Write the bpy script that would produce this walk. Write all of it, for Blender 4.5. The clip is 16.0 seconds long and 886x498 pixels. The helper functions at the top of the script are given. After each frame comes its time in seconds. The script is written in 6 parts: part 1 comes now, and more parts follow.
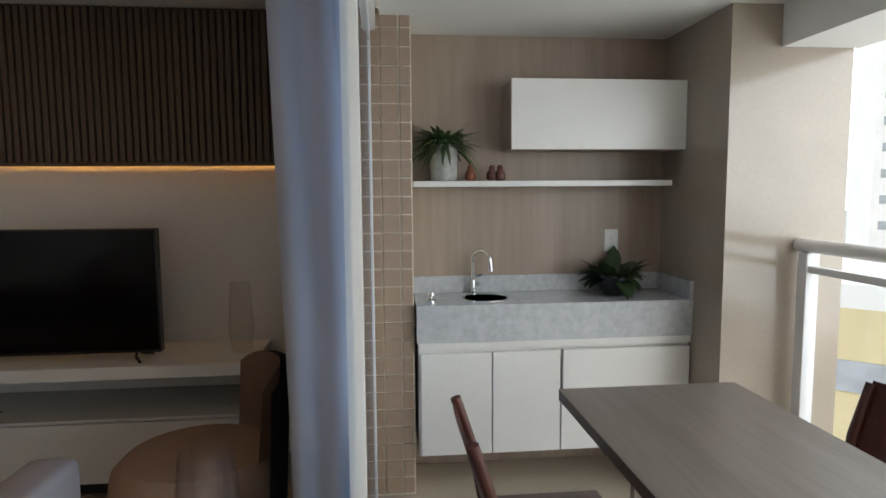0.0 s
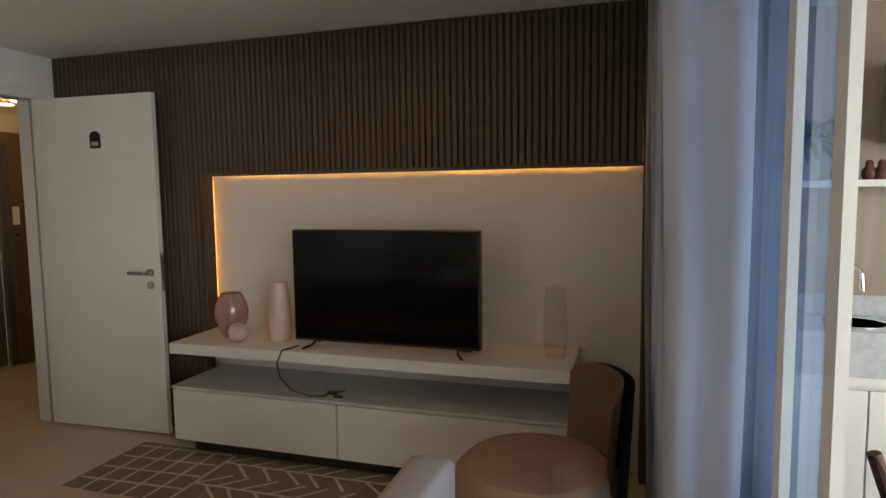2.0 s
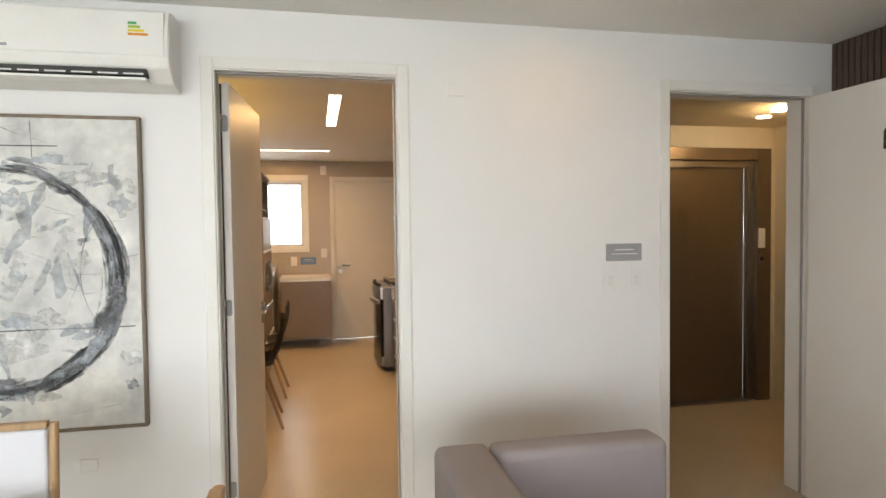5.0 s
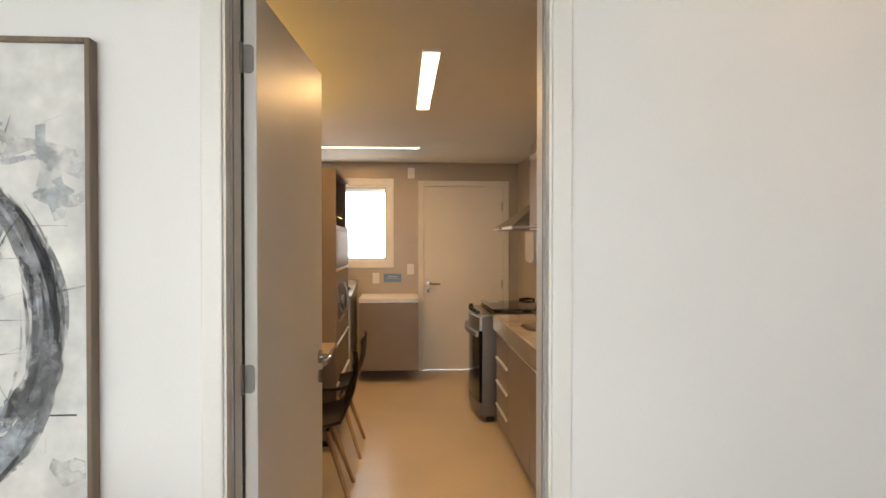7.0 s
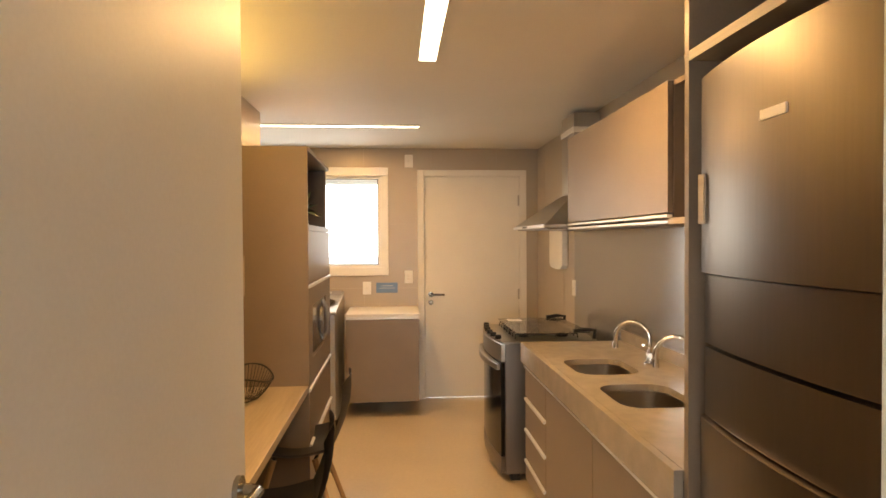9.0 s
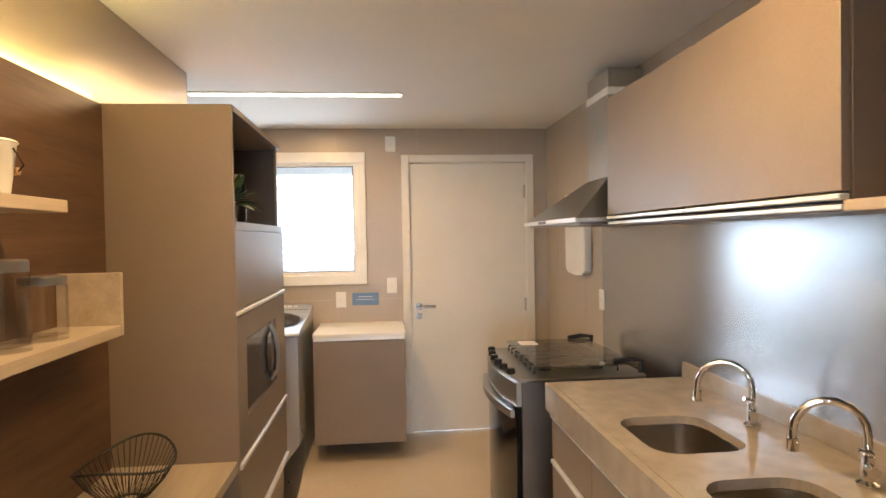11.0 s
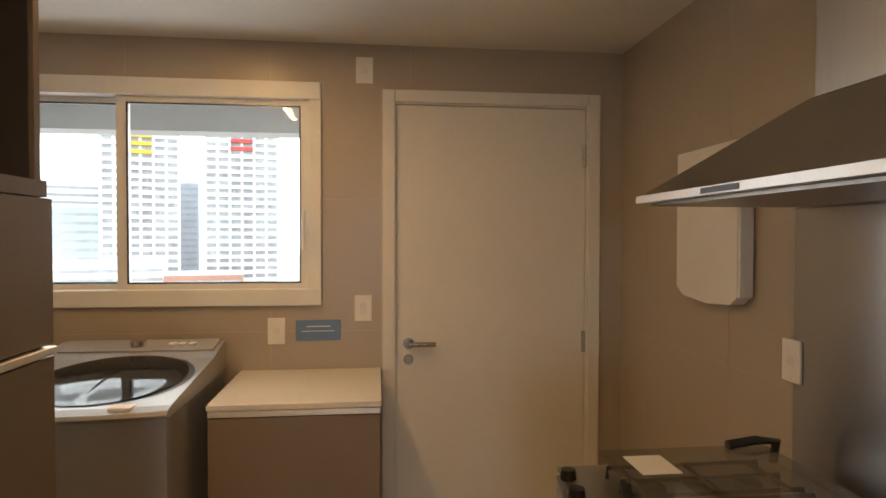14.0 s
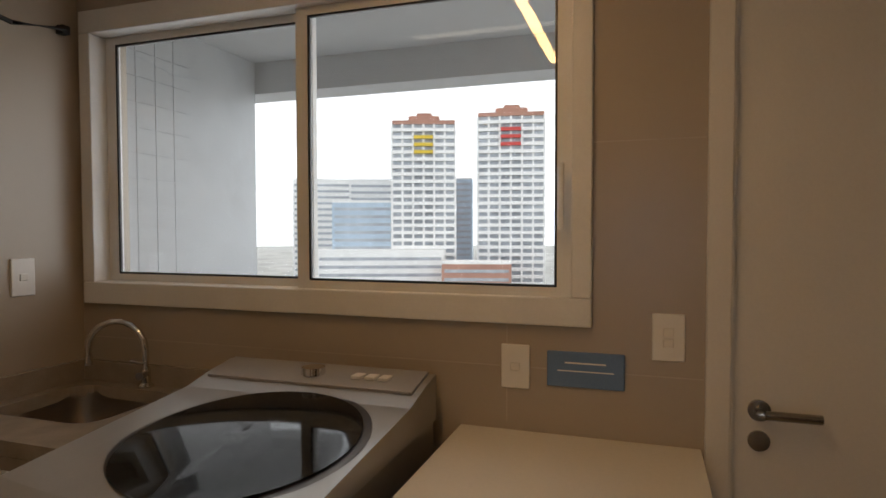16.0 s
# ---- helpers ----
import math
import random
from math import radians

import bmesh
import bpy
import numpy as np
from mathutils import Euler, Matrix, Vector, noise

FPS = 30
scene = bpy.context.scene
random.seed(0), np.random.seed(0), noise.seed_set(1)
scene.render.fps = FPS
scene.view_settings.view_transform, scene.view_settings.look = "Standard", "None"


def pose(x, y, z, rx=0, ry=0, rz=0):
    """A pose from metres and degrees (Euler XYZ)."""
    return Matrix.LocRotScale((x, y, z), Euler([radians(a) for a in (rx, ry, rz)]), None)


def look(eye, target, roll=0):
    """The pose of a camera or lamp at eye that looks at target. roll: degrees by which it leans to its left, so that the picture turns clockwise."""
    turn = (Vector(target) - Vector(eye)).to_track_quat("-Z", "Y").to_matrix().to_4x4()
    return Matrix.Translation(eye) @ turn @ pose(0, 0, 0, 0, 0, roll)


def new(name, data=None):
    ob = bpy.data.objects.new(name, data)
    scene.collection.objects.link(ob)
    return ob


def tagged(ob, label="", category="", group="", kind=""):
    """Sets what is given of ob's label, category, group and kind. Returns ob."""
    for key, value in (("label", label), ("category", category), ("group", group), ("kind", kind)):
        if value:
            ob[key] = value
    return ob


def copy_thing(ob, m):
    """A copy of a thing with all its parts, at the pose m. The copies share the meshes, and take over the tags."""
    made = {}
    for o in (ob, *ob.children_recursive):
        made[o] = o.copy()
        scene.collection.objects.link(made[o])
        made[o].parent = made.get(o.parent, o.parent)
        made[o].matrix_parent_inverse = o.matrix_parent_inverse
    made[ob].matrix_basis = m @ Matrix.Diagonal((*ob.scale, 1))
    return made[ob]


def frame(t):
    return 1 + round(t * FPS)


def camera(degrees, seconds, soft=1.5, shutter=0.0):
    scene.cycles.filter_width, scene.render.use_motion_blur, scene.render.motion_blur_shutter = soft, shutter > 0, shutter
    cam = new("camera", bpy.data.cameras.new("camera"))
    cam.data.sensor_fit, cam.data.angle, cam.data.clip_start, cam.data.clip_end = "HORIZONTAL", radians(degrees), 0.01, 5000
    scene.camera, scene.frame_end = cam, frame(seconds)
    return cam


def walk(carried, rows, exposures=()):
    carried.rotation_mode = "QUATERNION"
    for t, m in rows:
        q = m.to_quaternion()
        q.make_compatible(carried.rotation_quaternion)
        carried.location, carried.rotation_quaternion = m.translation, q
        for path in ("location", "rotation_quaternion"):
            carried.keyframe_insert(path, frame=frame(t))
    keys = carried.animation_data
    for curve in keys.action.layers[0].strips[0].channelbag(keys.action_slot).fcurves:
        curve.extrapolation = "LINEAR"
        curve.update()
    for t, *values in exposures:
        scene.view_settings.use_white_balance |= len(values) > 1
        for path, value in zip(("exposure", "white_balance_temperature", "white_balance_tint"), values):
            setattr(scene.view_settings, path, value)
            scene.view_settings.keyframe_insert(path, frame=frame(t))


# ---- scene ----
cam = camera(72.8, 16.0, soft=1.6)
PATH = [
    (0, (0.684, 0.476, 1.469), (0.88, 2.458, 1.282), -0.4),
    (0.5, (0.625, 0.492, 1.466), (0.608, 2.482, 1.272), -0.6),
    (1, (0.578, 0.546, 1.451), (0.34, 2.522, 1.253), -0.7),
    (1.5, (0.447, 0.586, 1.459), (0.009, 2.529, 1.275), -0.6),
    (2, (0.288, 0.607, 1.482), (-0.298, 2.511, 1.305), -0.7),
    (2.5, (0.185, 0.689, 1.462), (-0.69, 2.48, 1.296), -0.9),
    (3, (0.06, 0.781, 1.435), (-1.142, 2.373, 1.286), -1.4),
    (3.5, (-0.047, 0.892, 1.434), (-1.573, 2.178, 1.293), -1.6),
    (4, (-0.14, 0.978, 1.453), (-1.89, 1.937, 1.331), -1.1),
    (4.5, (-0.381, 1.024, 1.463), (-2.269, 1.678, 1.374), -0.9),
    (5, (-0.635, 1.038, 1.465), (-2.591, 1.45, 1.395), -0.7),
    (5.2, (-0.752, 1.037, 1.463), (-2.722, 1.373, 1.404), -0.6),
    (7.3, (-2.085, 1.048, 1.482), (-4.083, 1.142, 1.45), -0.1),
    (7.5, (-2.209, 1.087, 1.489), (-4.208, 1.152, 1.455), -0.1),
    (8, (-2.511, 1.068, 1.49), (-4.51, 1.133, 1.461), 0.3),
    (8.5, (-2.798, 1.034, 1.498), (-4.794, 1.149, 1.469), 0.3),
    (11, (-4.066, 1.093, 1.516), (-6.056, 1.283, 1.478), -1.0),
    (11.5, (-4.359, 1.135, 1.52), (-6.352, 1.302, 1.484), -0.7),
    (12, (-4.696, 1.128, 1.512), (-6.69, 1.284, 1.473), -0.5),
    (12.5, (-5.007, 1.149, 1.506), (-7.0, 1.306, 1.474), -0.6),
    (13, (-5.33, 1.208, 1.511), (-7.321, 1.385, 1.473), -0.6),
    (13.5, (-5.64, 1.219, 1.484), (-7.628, 1.44, 1.454), -0.0),
    (14, (-5.935, 1.194, 1.481), (-7.923, 1.416, 1.441), 0.1),
    (14.5, (-6.247, 1.233, 1.468), (-8.243, 1.351, 1.431), 0.2),
    (15, (-6.532, 1.26, 1.476), (-8.528, 1.154, 1.414), 0.8),
    (15.5, (-6.879, 1.212, 1.432), (-8.841, 0.828, 1.377), 0.4),
    (16, (-7.111, 1.077, 1.429), (-9.006, 0.441, 1.36), -0.1),
]
EXPOSURES = [(t, e, k, 5 if 10 < t < 13.6 else 10) for t, e, k in (
    (0.0, -1.95, 6900), (0.5, -1.6, 6900), (1.0, -1.55, 7000), (2.0, -1.35, 7400), (2.5, -1.05, 9200), (3.0, -0.35, 8700), (3.5, -0.05, 7700), (4.0, -0.15, 7300), (4.5, -0.5, 7000), (5.0, -0.56, 7150), (7.5, -0.65, 7150),
    (8.0, -0.63, 7550), (8.5, -0.3, 8100), (11.0, 0.0, 5750), (12.0, -0.17, 5700), (12.5, -0.45, 5900), (13.5, -0.8, 6600), (14.5, -1.5, 7100), (15.5, -1.95, 6900), (16.0, -2.22, 6800))]
walk(cam, [(t, look(eye, target, roll)) for t, eye, target, roll in PATH], EXPOSURES)

# ---------- world and light ----------
world = bpy.data.worlds.new("world")
scene.world = world
world.use_nodes = True
wn = world.node_tree.nodes
sky = wn.new("ShaderNodeTexSky")
sky.sky_type = "NISHITA"
sky.sun_disc = False
sky.sun_elevation, sky.sun_rotation = radians(81), radians(52)
sky.dust_density = 4.0
world.node_tree.links.new(sky.outputs[0], wn["Background"].inputs[0])
wn["Background"].inputs[1].default_value = 0.14


def lamp(name, kind, power, color, m, size=0.1, size_y=None):
    d = bpy.data.lights.new(name, kind)
    d.energy, d.color = power, color
    if kind == "AREA":
        d.shape, d.size, d.size_y = "RECTANGLE", size, size_y or size
    elif kind == "SUN":
        d.angle = size
    else:
        d.shadow_soft_size = size
    ob = new(name, d)
    ob.matrix_world = m
    return ob


SUN = lamp("sun", "SUN", 5.0, (1.0, 0.95, 0.88), look((0, 0, 0), (-0.16, -0.125, -1.3)), radians(0.6))
SKY_GLOW = 4.2
WARM, AMBER = (1.0, 0.59, 0.24), (1.0, 0.50, 0.10)
lamp("balcony_daylight", "AREA", 580, (0.78, 0.89, 1.0), look((3.7, -0.2, 1.6), (0, -0.2, 1.2)), 6.4, 2.3)
lamp("window_daylight", "AREA", 15, (0.9, 0.95, 1.0), look((-8.94, 0.08, 1.66), (-7.0, 0.08, 1.66)), 1.6, 0.85)
lamp("kitchen_light_near", "AREA", 36, WARM, look((-5.32, 1.18, 2.34), (-5.32, 1.18, 0)), 0.08, 1.2)
lamp("kitchen_light_far", "AREA", 26, (1.0, 0.57, 0.22), look((-7.61, 0.6, 2.34), (-7.61, 0.6, 0)), 1.2, 0.05)
for sx, power in ((-2.88, 1.5), (-1.1, 10)):
    lamp("spotlight_glow", "AREA", power, WARM, look((sx, 2.12, 2.395), (sx, 2.13, 0)), 0.08)
lamp("hall_light", "POINT", 13, (1.0, 0.70, 0.38), pose(-4.2, 4.2, 2.2), 0.08)
lamp("niche_led_top", "AREA", 13.0, AMBER, look((-0.94, 3.775, 1.662), (-0.94, 3.79, 1.2)), 2.45, 0.02)
lamp("niche_led_side", "AREA", 6.0, AMBER, look((-2.235, 3.775, 1.14), (-2.0, 3.85, 1.14)), 0.02, 0.9)
lamp("shelf_led", "AREA", 9.0, (1.0, 0.66, 0.2), look((-5.1, 0.135, 1.99), (-5.1, 0.145, 2.4)), 2.2, 0.02)

# ---------- materials ----------
def mat(name, color, rough=0.5, metal=0.0, scale=8.0, vary=0.08, grain=120.0, bump=0.05, stretch=(1, 1, 1), spec=0.5, coat=0.0, dirt=None):
    """Painted, stone, fabric or metal surface: cloudy variation, fine grain and slight relief."""
    m = bpy.data.materials.new(name)
    m.use_nodes = True
    n, l = m.node_tree.nodes, m.node_tree.links
    b = n["Principled BSDF"]
    co = n.new("ShaderNodeTexCoord")
    mp = n.new("ShaderNodeMapping")
    mp.inputs["Scale"].default_value = stretch
    l.new(co.outputs["Object"], mp.inputs[0])
    big, fine = n.new("ShaderNodeTexNoise"), n.new("ShaderNodeTexNoise")
    big.inputs["Scale"].default_value, fine.inputs["Scale"].default_value = scale, grain
    big.inputs["Detail"].default_value, fine.inputs["Detail"].default_value = 4, 3
    l.new(mp.outputs[0], big.inputs["Vector"])
    l.new(mp.outputs[0], fine.inputs["Vector"])
    add = n.new("ShaderNodeMath")
    add.operation = "MULTIPLY_ADD"
    l.new(fine.outputs[0], add.inputs[0])
    add.inputs[1].default_value = 0.5
    l.new(big.outputs[0], add.inputs[2])
    ramp = n.new("ShaderNodeValToRGB")
    c2 = dirt or tuple(max(0.0, c * (1 - 2 * vary)) for c in color)
    ramp.color_ramp.elements[0].position, ramp.color_ramp.elements[1].position = 0.45, 1.05
    ramp.color_ramp.elements[0].color = (*c2, 1)
    ramp.color_ramp.elements[1].color = (*[min(1.0, c * (1 + vary)) for c in color], 1)
    l.new(add.outputs[0], ramp.inputs[0])
    l.new(ramp.outputs[0], b.inputs["Base Color"])
    rr = n.new("ShaderNodeMapRange")
    rr.inputs[3].default_value, rr.inputs[4].default_value = max(0.02, rough * 0.95), min(1.0, rough * 1.05)
    l.new(big.outputs[0], rr.inputs[0])
    l.new(rr.outputs[0], b.inputs["Roughness"])
    b.inputs["Metallic"].default_value = metal
    b.inputs["Specular IOR Level"].default_value = spec
    b.inputs["Coat Weight"].default_value = coat
    if bump:
        bp = n.new("ShaderNodeBump")
        bp.inputs["Strength"].default_value, bp.inputs["Distance"].default_value = bump, 0.002
        l.new(fine.outputs[0], bp.inputs["Height"])
        l.new(bp.outputs[0], b.inputs["Normal"])
    return m


def wood(name, dark, light, axis="z", rough=0.45, scale=6.0):
    """Veneer with grain along one axis."""
    st = {"x": (0.06, 1, 1), "y": (1, 0.06, 1), "z": (1, 1, 0.06)}[axis]
    m = mat(name, light, rough, 0, scale * 3, 0.1, scale * 22, 0.06, st, dirt=dark)
    return m


def glass(name, tint=(1, 1, 1), rough=0.0, least=0.04, sheen=0.8):
    """Thin clear pane with a mirror sheen that grows towards grazing angles."""
    m = bpy.data.materials.new(name)
    m.use_nodes = True
    n, l = m.node_tree.nodes, m.node_tree.links
    n.remove(n["Principled BSDF"])
    t, g, mx, f = n.new("ShaderNodeBsdfTransparent"), n.new("ShaderNodeBsdfGlossy"), n.new("ShaderNodeMixShader"), n.new("ShaderNodeLayerWeight")
    p, q = n.new("ShaderNodeMath"), n.new("ShaderNodeMath")
    t.inputs[0].default_value = (*tint, 1)
    g.inputs["Roughness"].default_value = rough
    f.inputs[0].default_value = 0.5
    p.operation, q.operation = "POWER", "MULTIPLY_ADD"
    p.inputs[1].default_value = 4.0
    q.inputs[1].default_value, q.inputs[2].default_value = sheen, least
    l.new(f.outputs["Facing"], p.inputs[0])
    l.new(p.outputs[0], q.inputs[0])
    l.new(q.outputs[0], mx.inputs[0])
    l.new(t.outputs[0], mx.inputs[1])
    l.new(g.outputs[0], mx.inputs[2])
    l.new(mx.outputs[0], n["Material Output"].inputs[0])
    return m


def glow(name, color, power):
    m = bpy.data.materials.new(name)
    m.use_nodes = True
    b = m.node_tree.nodes["Principled BSDF"]
    b.inputs["Base Color"].default_value = (*color, 1)
    b.inputs["Emission Color"].default_value = (*color, 1)
    b.inputs["Emission Strength"].default_value = power
    return m


M = {}
M["wall_white"] = mat("white_paint", (0.80, 0.79, 0.77), 0.6, scale=1.3, vary=0.03, grain=180, bump=0.03)
M["ceiling"] = mat("ceiling_paint", (0.82, 0.81, 0.78), 0.7, scale=1.0, vary=0.03, grain=160, bump=0.03)
M["greige"] = mat("greige_porcelain", (0.43, 0.37, 0.30), 0.30, scale=7.0, vary=0.012, grain=140, bump=0.02)
M["grout"] = mat("grout", (0.52, 0.46, 0.39), 0.8, vary=0.08)
M["floor"] = mat("beige_porcelain_floor", (0.55, 0.465, 0.36), 0.30, scale=1.6, vary=0.06, grain=40, bump=0.01)
M["slat"] = wood("dark_walnut_slats", (0.045, 0.027, 0.016), (0.118, 0.076, 0.050), "z", 0.5)
# backing near black: the shade between the slats is put into its colour
M["slat_back"] = mat("dark_panel", (0.03, 0.02, 0.014), 0.7)
M["lacquer"] = mat("white_lacquer", (0.76, 0.74, 0.70), 0.3, scale=2, vary=0.03, grain=90, bump=0.015)
M["door_white"] = mat("white_door_paint", (0.78, 0.76, 0.72), 0.42, scale=2, vary=0.03, grain=140, bump=0.03)
M["taupe"] = mat("taupe_laminate", (0.24, 0.185, 0.142), 0.4, scale=3, vary=0.06, grain=150, bump=0.03)
# recess linings, darker than the taupe of the carcass
M["taupe_dark"] = mat("niche_lining_dark", (0.075, 0.06, 0.052), 0.45, scale=3, vary=0.08)
M["brown_panel"] = wood("brown_wood_panel", (0.06, 0.03, 0.016), (0.125, 0.07, 0.04), "x", 0.45)
M["shelf_wood"] = wood("pale_shelf_laminate", (0.36, 0.29, 0.21), (0.46, 0.38, 0.29), "x", 0.45)
M["quartz"] = mat("beige_quartz", (0.34, 0.295, 0.25), 0.10, scale=14, vary=0.09, grain=260, bump=0.005)
M["granite"] = mat("grey_granite", (0.50, 0.51, 0.52), 0.12, scale=30, vary=0.11, grain=300, bump=0.005)
M["steel"] = mat("brushed_steel", (0.48, 0.465, 0.44), 0.3, 1.0, scale=3, vary=0.05, grain=90, bump=0.02, stretch=(1, 1, 0.05))
M["steel_panel"] = mat("brushed_steel_panel", (0.44, 0.44, 0.45), 0.26, 1.0, scale=2.0, vary=0.04, grain=60, bump=0)
pn_nodes = M["steel_panel"].node_tree
tangent = pn_nodes.nodes.new("ShaderNodeCombineXYZ")
tangent.inputs[2].default_value = 1.0
pn_nodes.links.new(tangent.outputs[0], pn_nodes.nodes["Principled BSDF"].inputs["Tangent"])
pn_nodes.nodes["Principled BSDF"].inputs["Anisotropic"].default_value = 0.94
pn_nodes.nodes["Principled BSDF"].inputs["Anisotropic Rotation"].default_value = 0.0
# steel darkened and browned: the bowls' reflections are put into the colour
M["steel_sink"] = mat("sink_steel", (0.42, 0.38, 0.34), 0.28, 1.0, scale=3, vary=0.05, grain=90, bump=0.02)
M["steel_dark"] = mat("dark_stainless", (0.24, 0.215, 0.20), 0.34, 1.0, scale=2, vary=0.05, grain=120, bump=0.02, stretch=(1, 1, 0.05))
M["chrome"] = mat("chrome", (0.75, 0.74, 0.72), 0.08, 1.0, vary=0.02, bump=0)
M["nickel"] = mat("satin_nickel", (0.36, 0.345, 0.32), 0.18, 1.0, vary=0.03, bump=0)
M["silver"] = mat("silver_paint", (0.40, 0.395, 0.385), 0.32, 0.6, vary=0.03, bump=0.01)
M["alu"] = mat("anodised_aluminium", (0.80, 0.80, 0.80), 0.35, 0.35, vary=0.03, bump=0.01)
M["alu_white"] = mat("white_aluminium", (0.78, 0.78, 0.77), 0.35, 0.0, vary=0.03, bump=0.01)
M["black"] = mat("black_plastic", (0.012, 0.012, 0.013), 0.35, vary=0.1, bump=0.01)
M["black_gloss"] = mat("black_screen", (0.003, 0.003, 0.004), 0.12, vary=0.1, bump=0, spec=0.25)
M["iron"] = mat("cast_iron", (0.02, 0.02, 0.02), 0.6, vary=0.2, bump=0.15)
M["plastic_white"] = mat("white_plastic", (0.80, 0.79, 0.76), 0.35, vary=0.02, bump=0.01)
M["plastic_grey"] = mat("grey_plate", (0.33, 0.33, 0.34), 0.4, vary=0.05, bump=0.01)
M["glass_grey"] = mat("grey_back_painted_glass", (0.50, 0.50, 0.48), 0.14, scale=2, vary=0.03, bump=0)
M["plastic_blue"] = mat("slate_blue_plate", (0.13, 0.22, 0.40), 0.4, vary=0.05, bump=0.01)
M["fabric"] = mat("grey_upholstery", (0.33, 0.30, 0.31), 0.9, scale=3, vary=0.08, grain=420, bump=0.25)
M["fabric_seat"] = mat("mauve_seat_cushion", (0.36, 0.29, 0.25), 0.9, scale=3, vary=0.08, grain=420, bump=0.25)
M["fabric_tan"] = mat("tan_upholstery", (0.30, 0.195, 0.14), 0.85, scale=4, vary=0.1, grain=380, bump=0.2)
M["fabric_dark"] = mat("dark_upholstery", (0.03, 0.025, 0.024), 0.9, scale=4, vary=0.1, grain=380, bump=0.2)
M["curtain"] = mat("pale_curtain", (0.68, 0.68, 0.72), 0.9, scale=2, vary=0.05, grain=500, bump=0.12)
M["rug"] = mat("taupe_rug", (0.21, 0.17, 0.115), 0.95, scale=6, vary=0.14, grain=300, bump=0.5)
M["rug_line"] = mat("cream_rug_line", (0.62, 0.55, 0.42), 0.95, scale=6, vary=0.1, grain=300, bump=0.5)
M["rose"] = mat("rose_glass_vase", (0.40, 0.24, 0.22), 0.15, scale=3, vary=0.1, bump=0, coat=0.5)
M["rose_pale"] = mat("pale_rose_ceramic", (0.66, 0.52, 0.46), 0.3, scale=3, vary=0.06, bump=0)
M["blonde"] = wood("blonde_wood", (0.30, 0.18, 0.09), (0.46, 0.30, 0.16), "z", 0.45)
M["mahogany"] = wood("reddish_chair_wood", (0.05, 0.014, 0.010), (0.11, 0.035, 0.026), "z", 0.35)
M["table"] = wood("grey_oak_table", (0.13, 0.105, 0.09), (0.21, 0.175, 0.155), "y", 0.32, 3.0)
M["table_edge"] = mat("dark_table_edge", (0.05, 0.03, 0.025), 0.45)
M["bal_panel"] = wood("balcony_wood_panel", (0.26, 0.195, 0.145), (0.37, 0.285, 0.22), "z", 0.4, 1.6)
M["stone_beige"] = mat("beige_polished_stone", (0.37, 0.31, 0.25), 0.12, scale=2.4, vary=0.06, grain=50, bump=0)
M["tile"] = mat("beige_mosaic_tile", (0.33, 0.235, 0.17), 0.2, scale=9, vary=0.08, grain=80, bump=0.01)
M["tile_grout"] = mat("cream_grout", (0.74, 0.66, 0.53), 0.8, vary=0.06)
M["tile_white"] = mat("white_facade_tile", (0.72, 0.74, 0.76), 0.25, scale=6, vary=0.05, bump=0.01)
M["pane"] = glass("clear_glass")
M["pane_tint"] = glass("bluish_door_glass", (0.68, 0.80, 0.95), sheen=0.85)
M["glass_lid"] = glass("glass_lid", (0.80, 0.81, 0.78), 0.03, 0.10)
M["vessel"] = glass("vessel_glass", (0.985, 0.985, 0.985), least=0.035, sheen=0.55)
M["leaf"] = mat("green_leaf", (0.055, 0.10, 0.03), 0.45, scale=20, vary=0.3, bump=0.1)
M["leaf_dark"] = mat("dark_leaf", (0.03, 0.055, 0.022), 0.4, scale=20, vary=0.3, bump=0.1)
M["pot_grey"] = mat("grey_ceramic_pot", (0.40, 0.40, 0.37), 0.5, scale=30, vary=0.15, bump=0.1)
M["concrete"] = mat("painted_concrete", (0.66, 0.67, 0.68), 0.7, scale=1, vary=0.05, bump=0.05)
# grey of the painted rebate shade, and of the steel hinge leaves
M["shade_hinge_grey"] = mat("rebate_shade_hinge_grey", (0.32, 0.31, 0.30), 0.7)
M["kick"] = mat("dark_plinth", (0.03, 0.028, 0.026), 0.6)
M["lamp_warm"] = glow("warm_diffuser", (1.0, 0.86, 0.66), 9.0)
M["lamp_led"] = glow("amber_led_strip", (1.0, 0.40, 0.05), 4.5)
M["elev"] = mat("bronze_elevator_steel", (0.20, 0.155, 0.11), 0.34, 0.8, scale=2, vary=0.06, bump=0.02, stretch=(1, 1, 0.1))
M["wall_cream"] = mat("cream_hall_paint", (0.72, 0.64, 0.48), 0.6, scale=1.2, vary=0.03, bump=0.03)

# ---------- building helpers ----------
ORIGIN = Vector((0, 0, 0))
PLACE = Vector((0, 0, 0))  # offset of the room being built; the kitchen's is fitted to the camera's view


def mesh_object(name, bm, material, smooth=False):
    bm.normal_update()
    me = bpy.data.meshes.new(name)
    if ORIGIN.length:
        bmesh.ops.translate(bm, vec=-ORIGIN, verts=bm.verts)
    bm.to_mesh(me)
    bm.free()
    if smooth:
        for p in me.polygons:
            p.use_smooth = True
        me.set_sharp_from_angle(angle=radians(38))
    for mm in (material if isinstance(material, (list, tuple)) else [material]):
        me.materials.append(mm)
    return new(name, me)


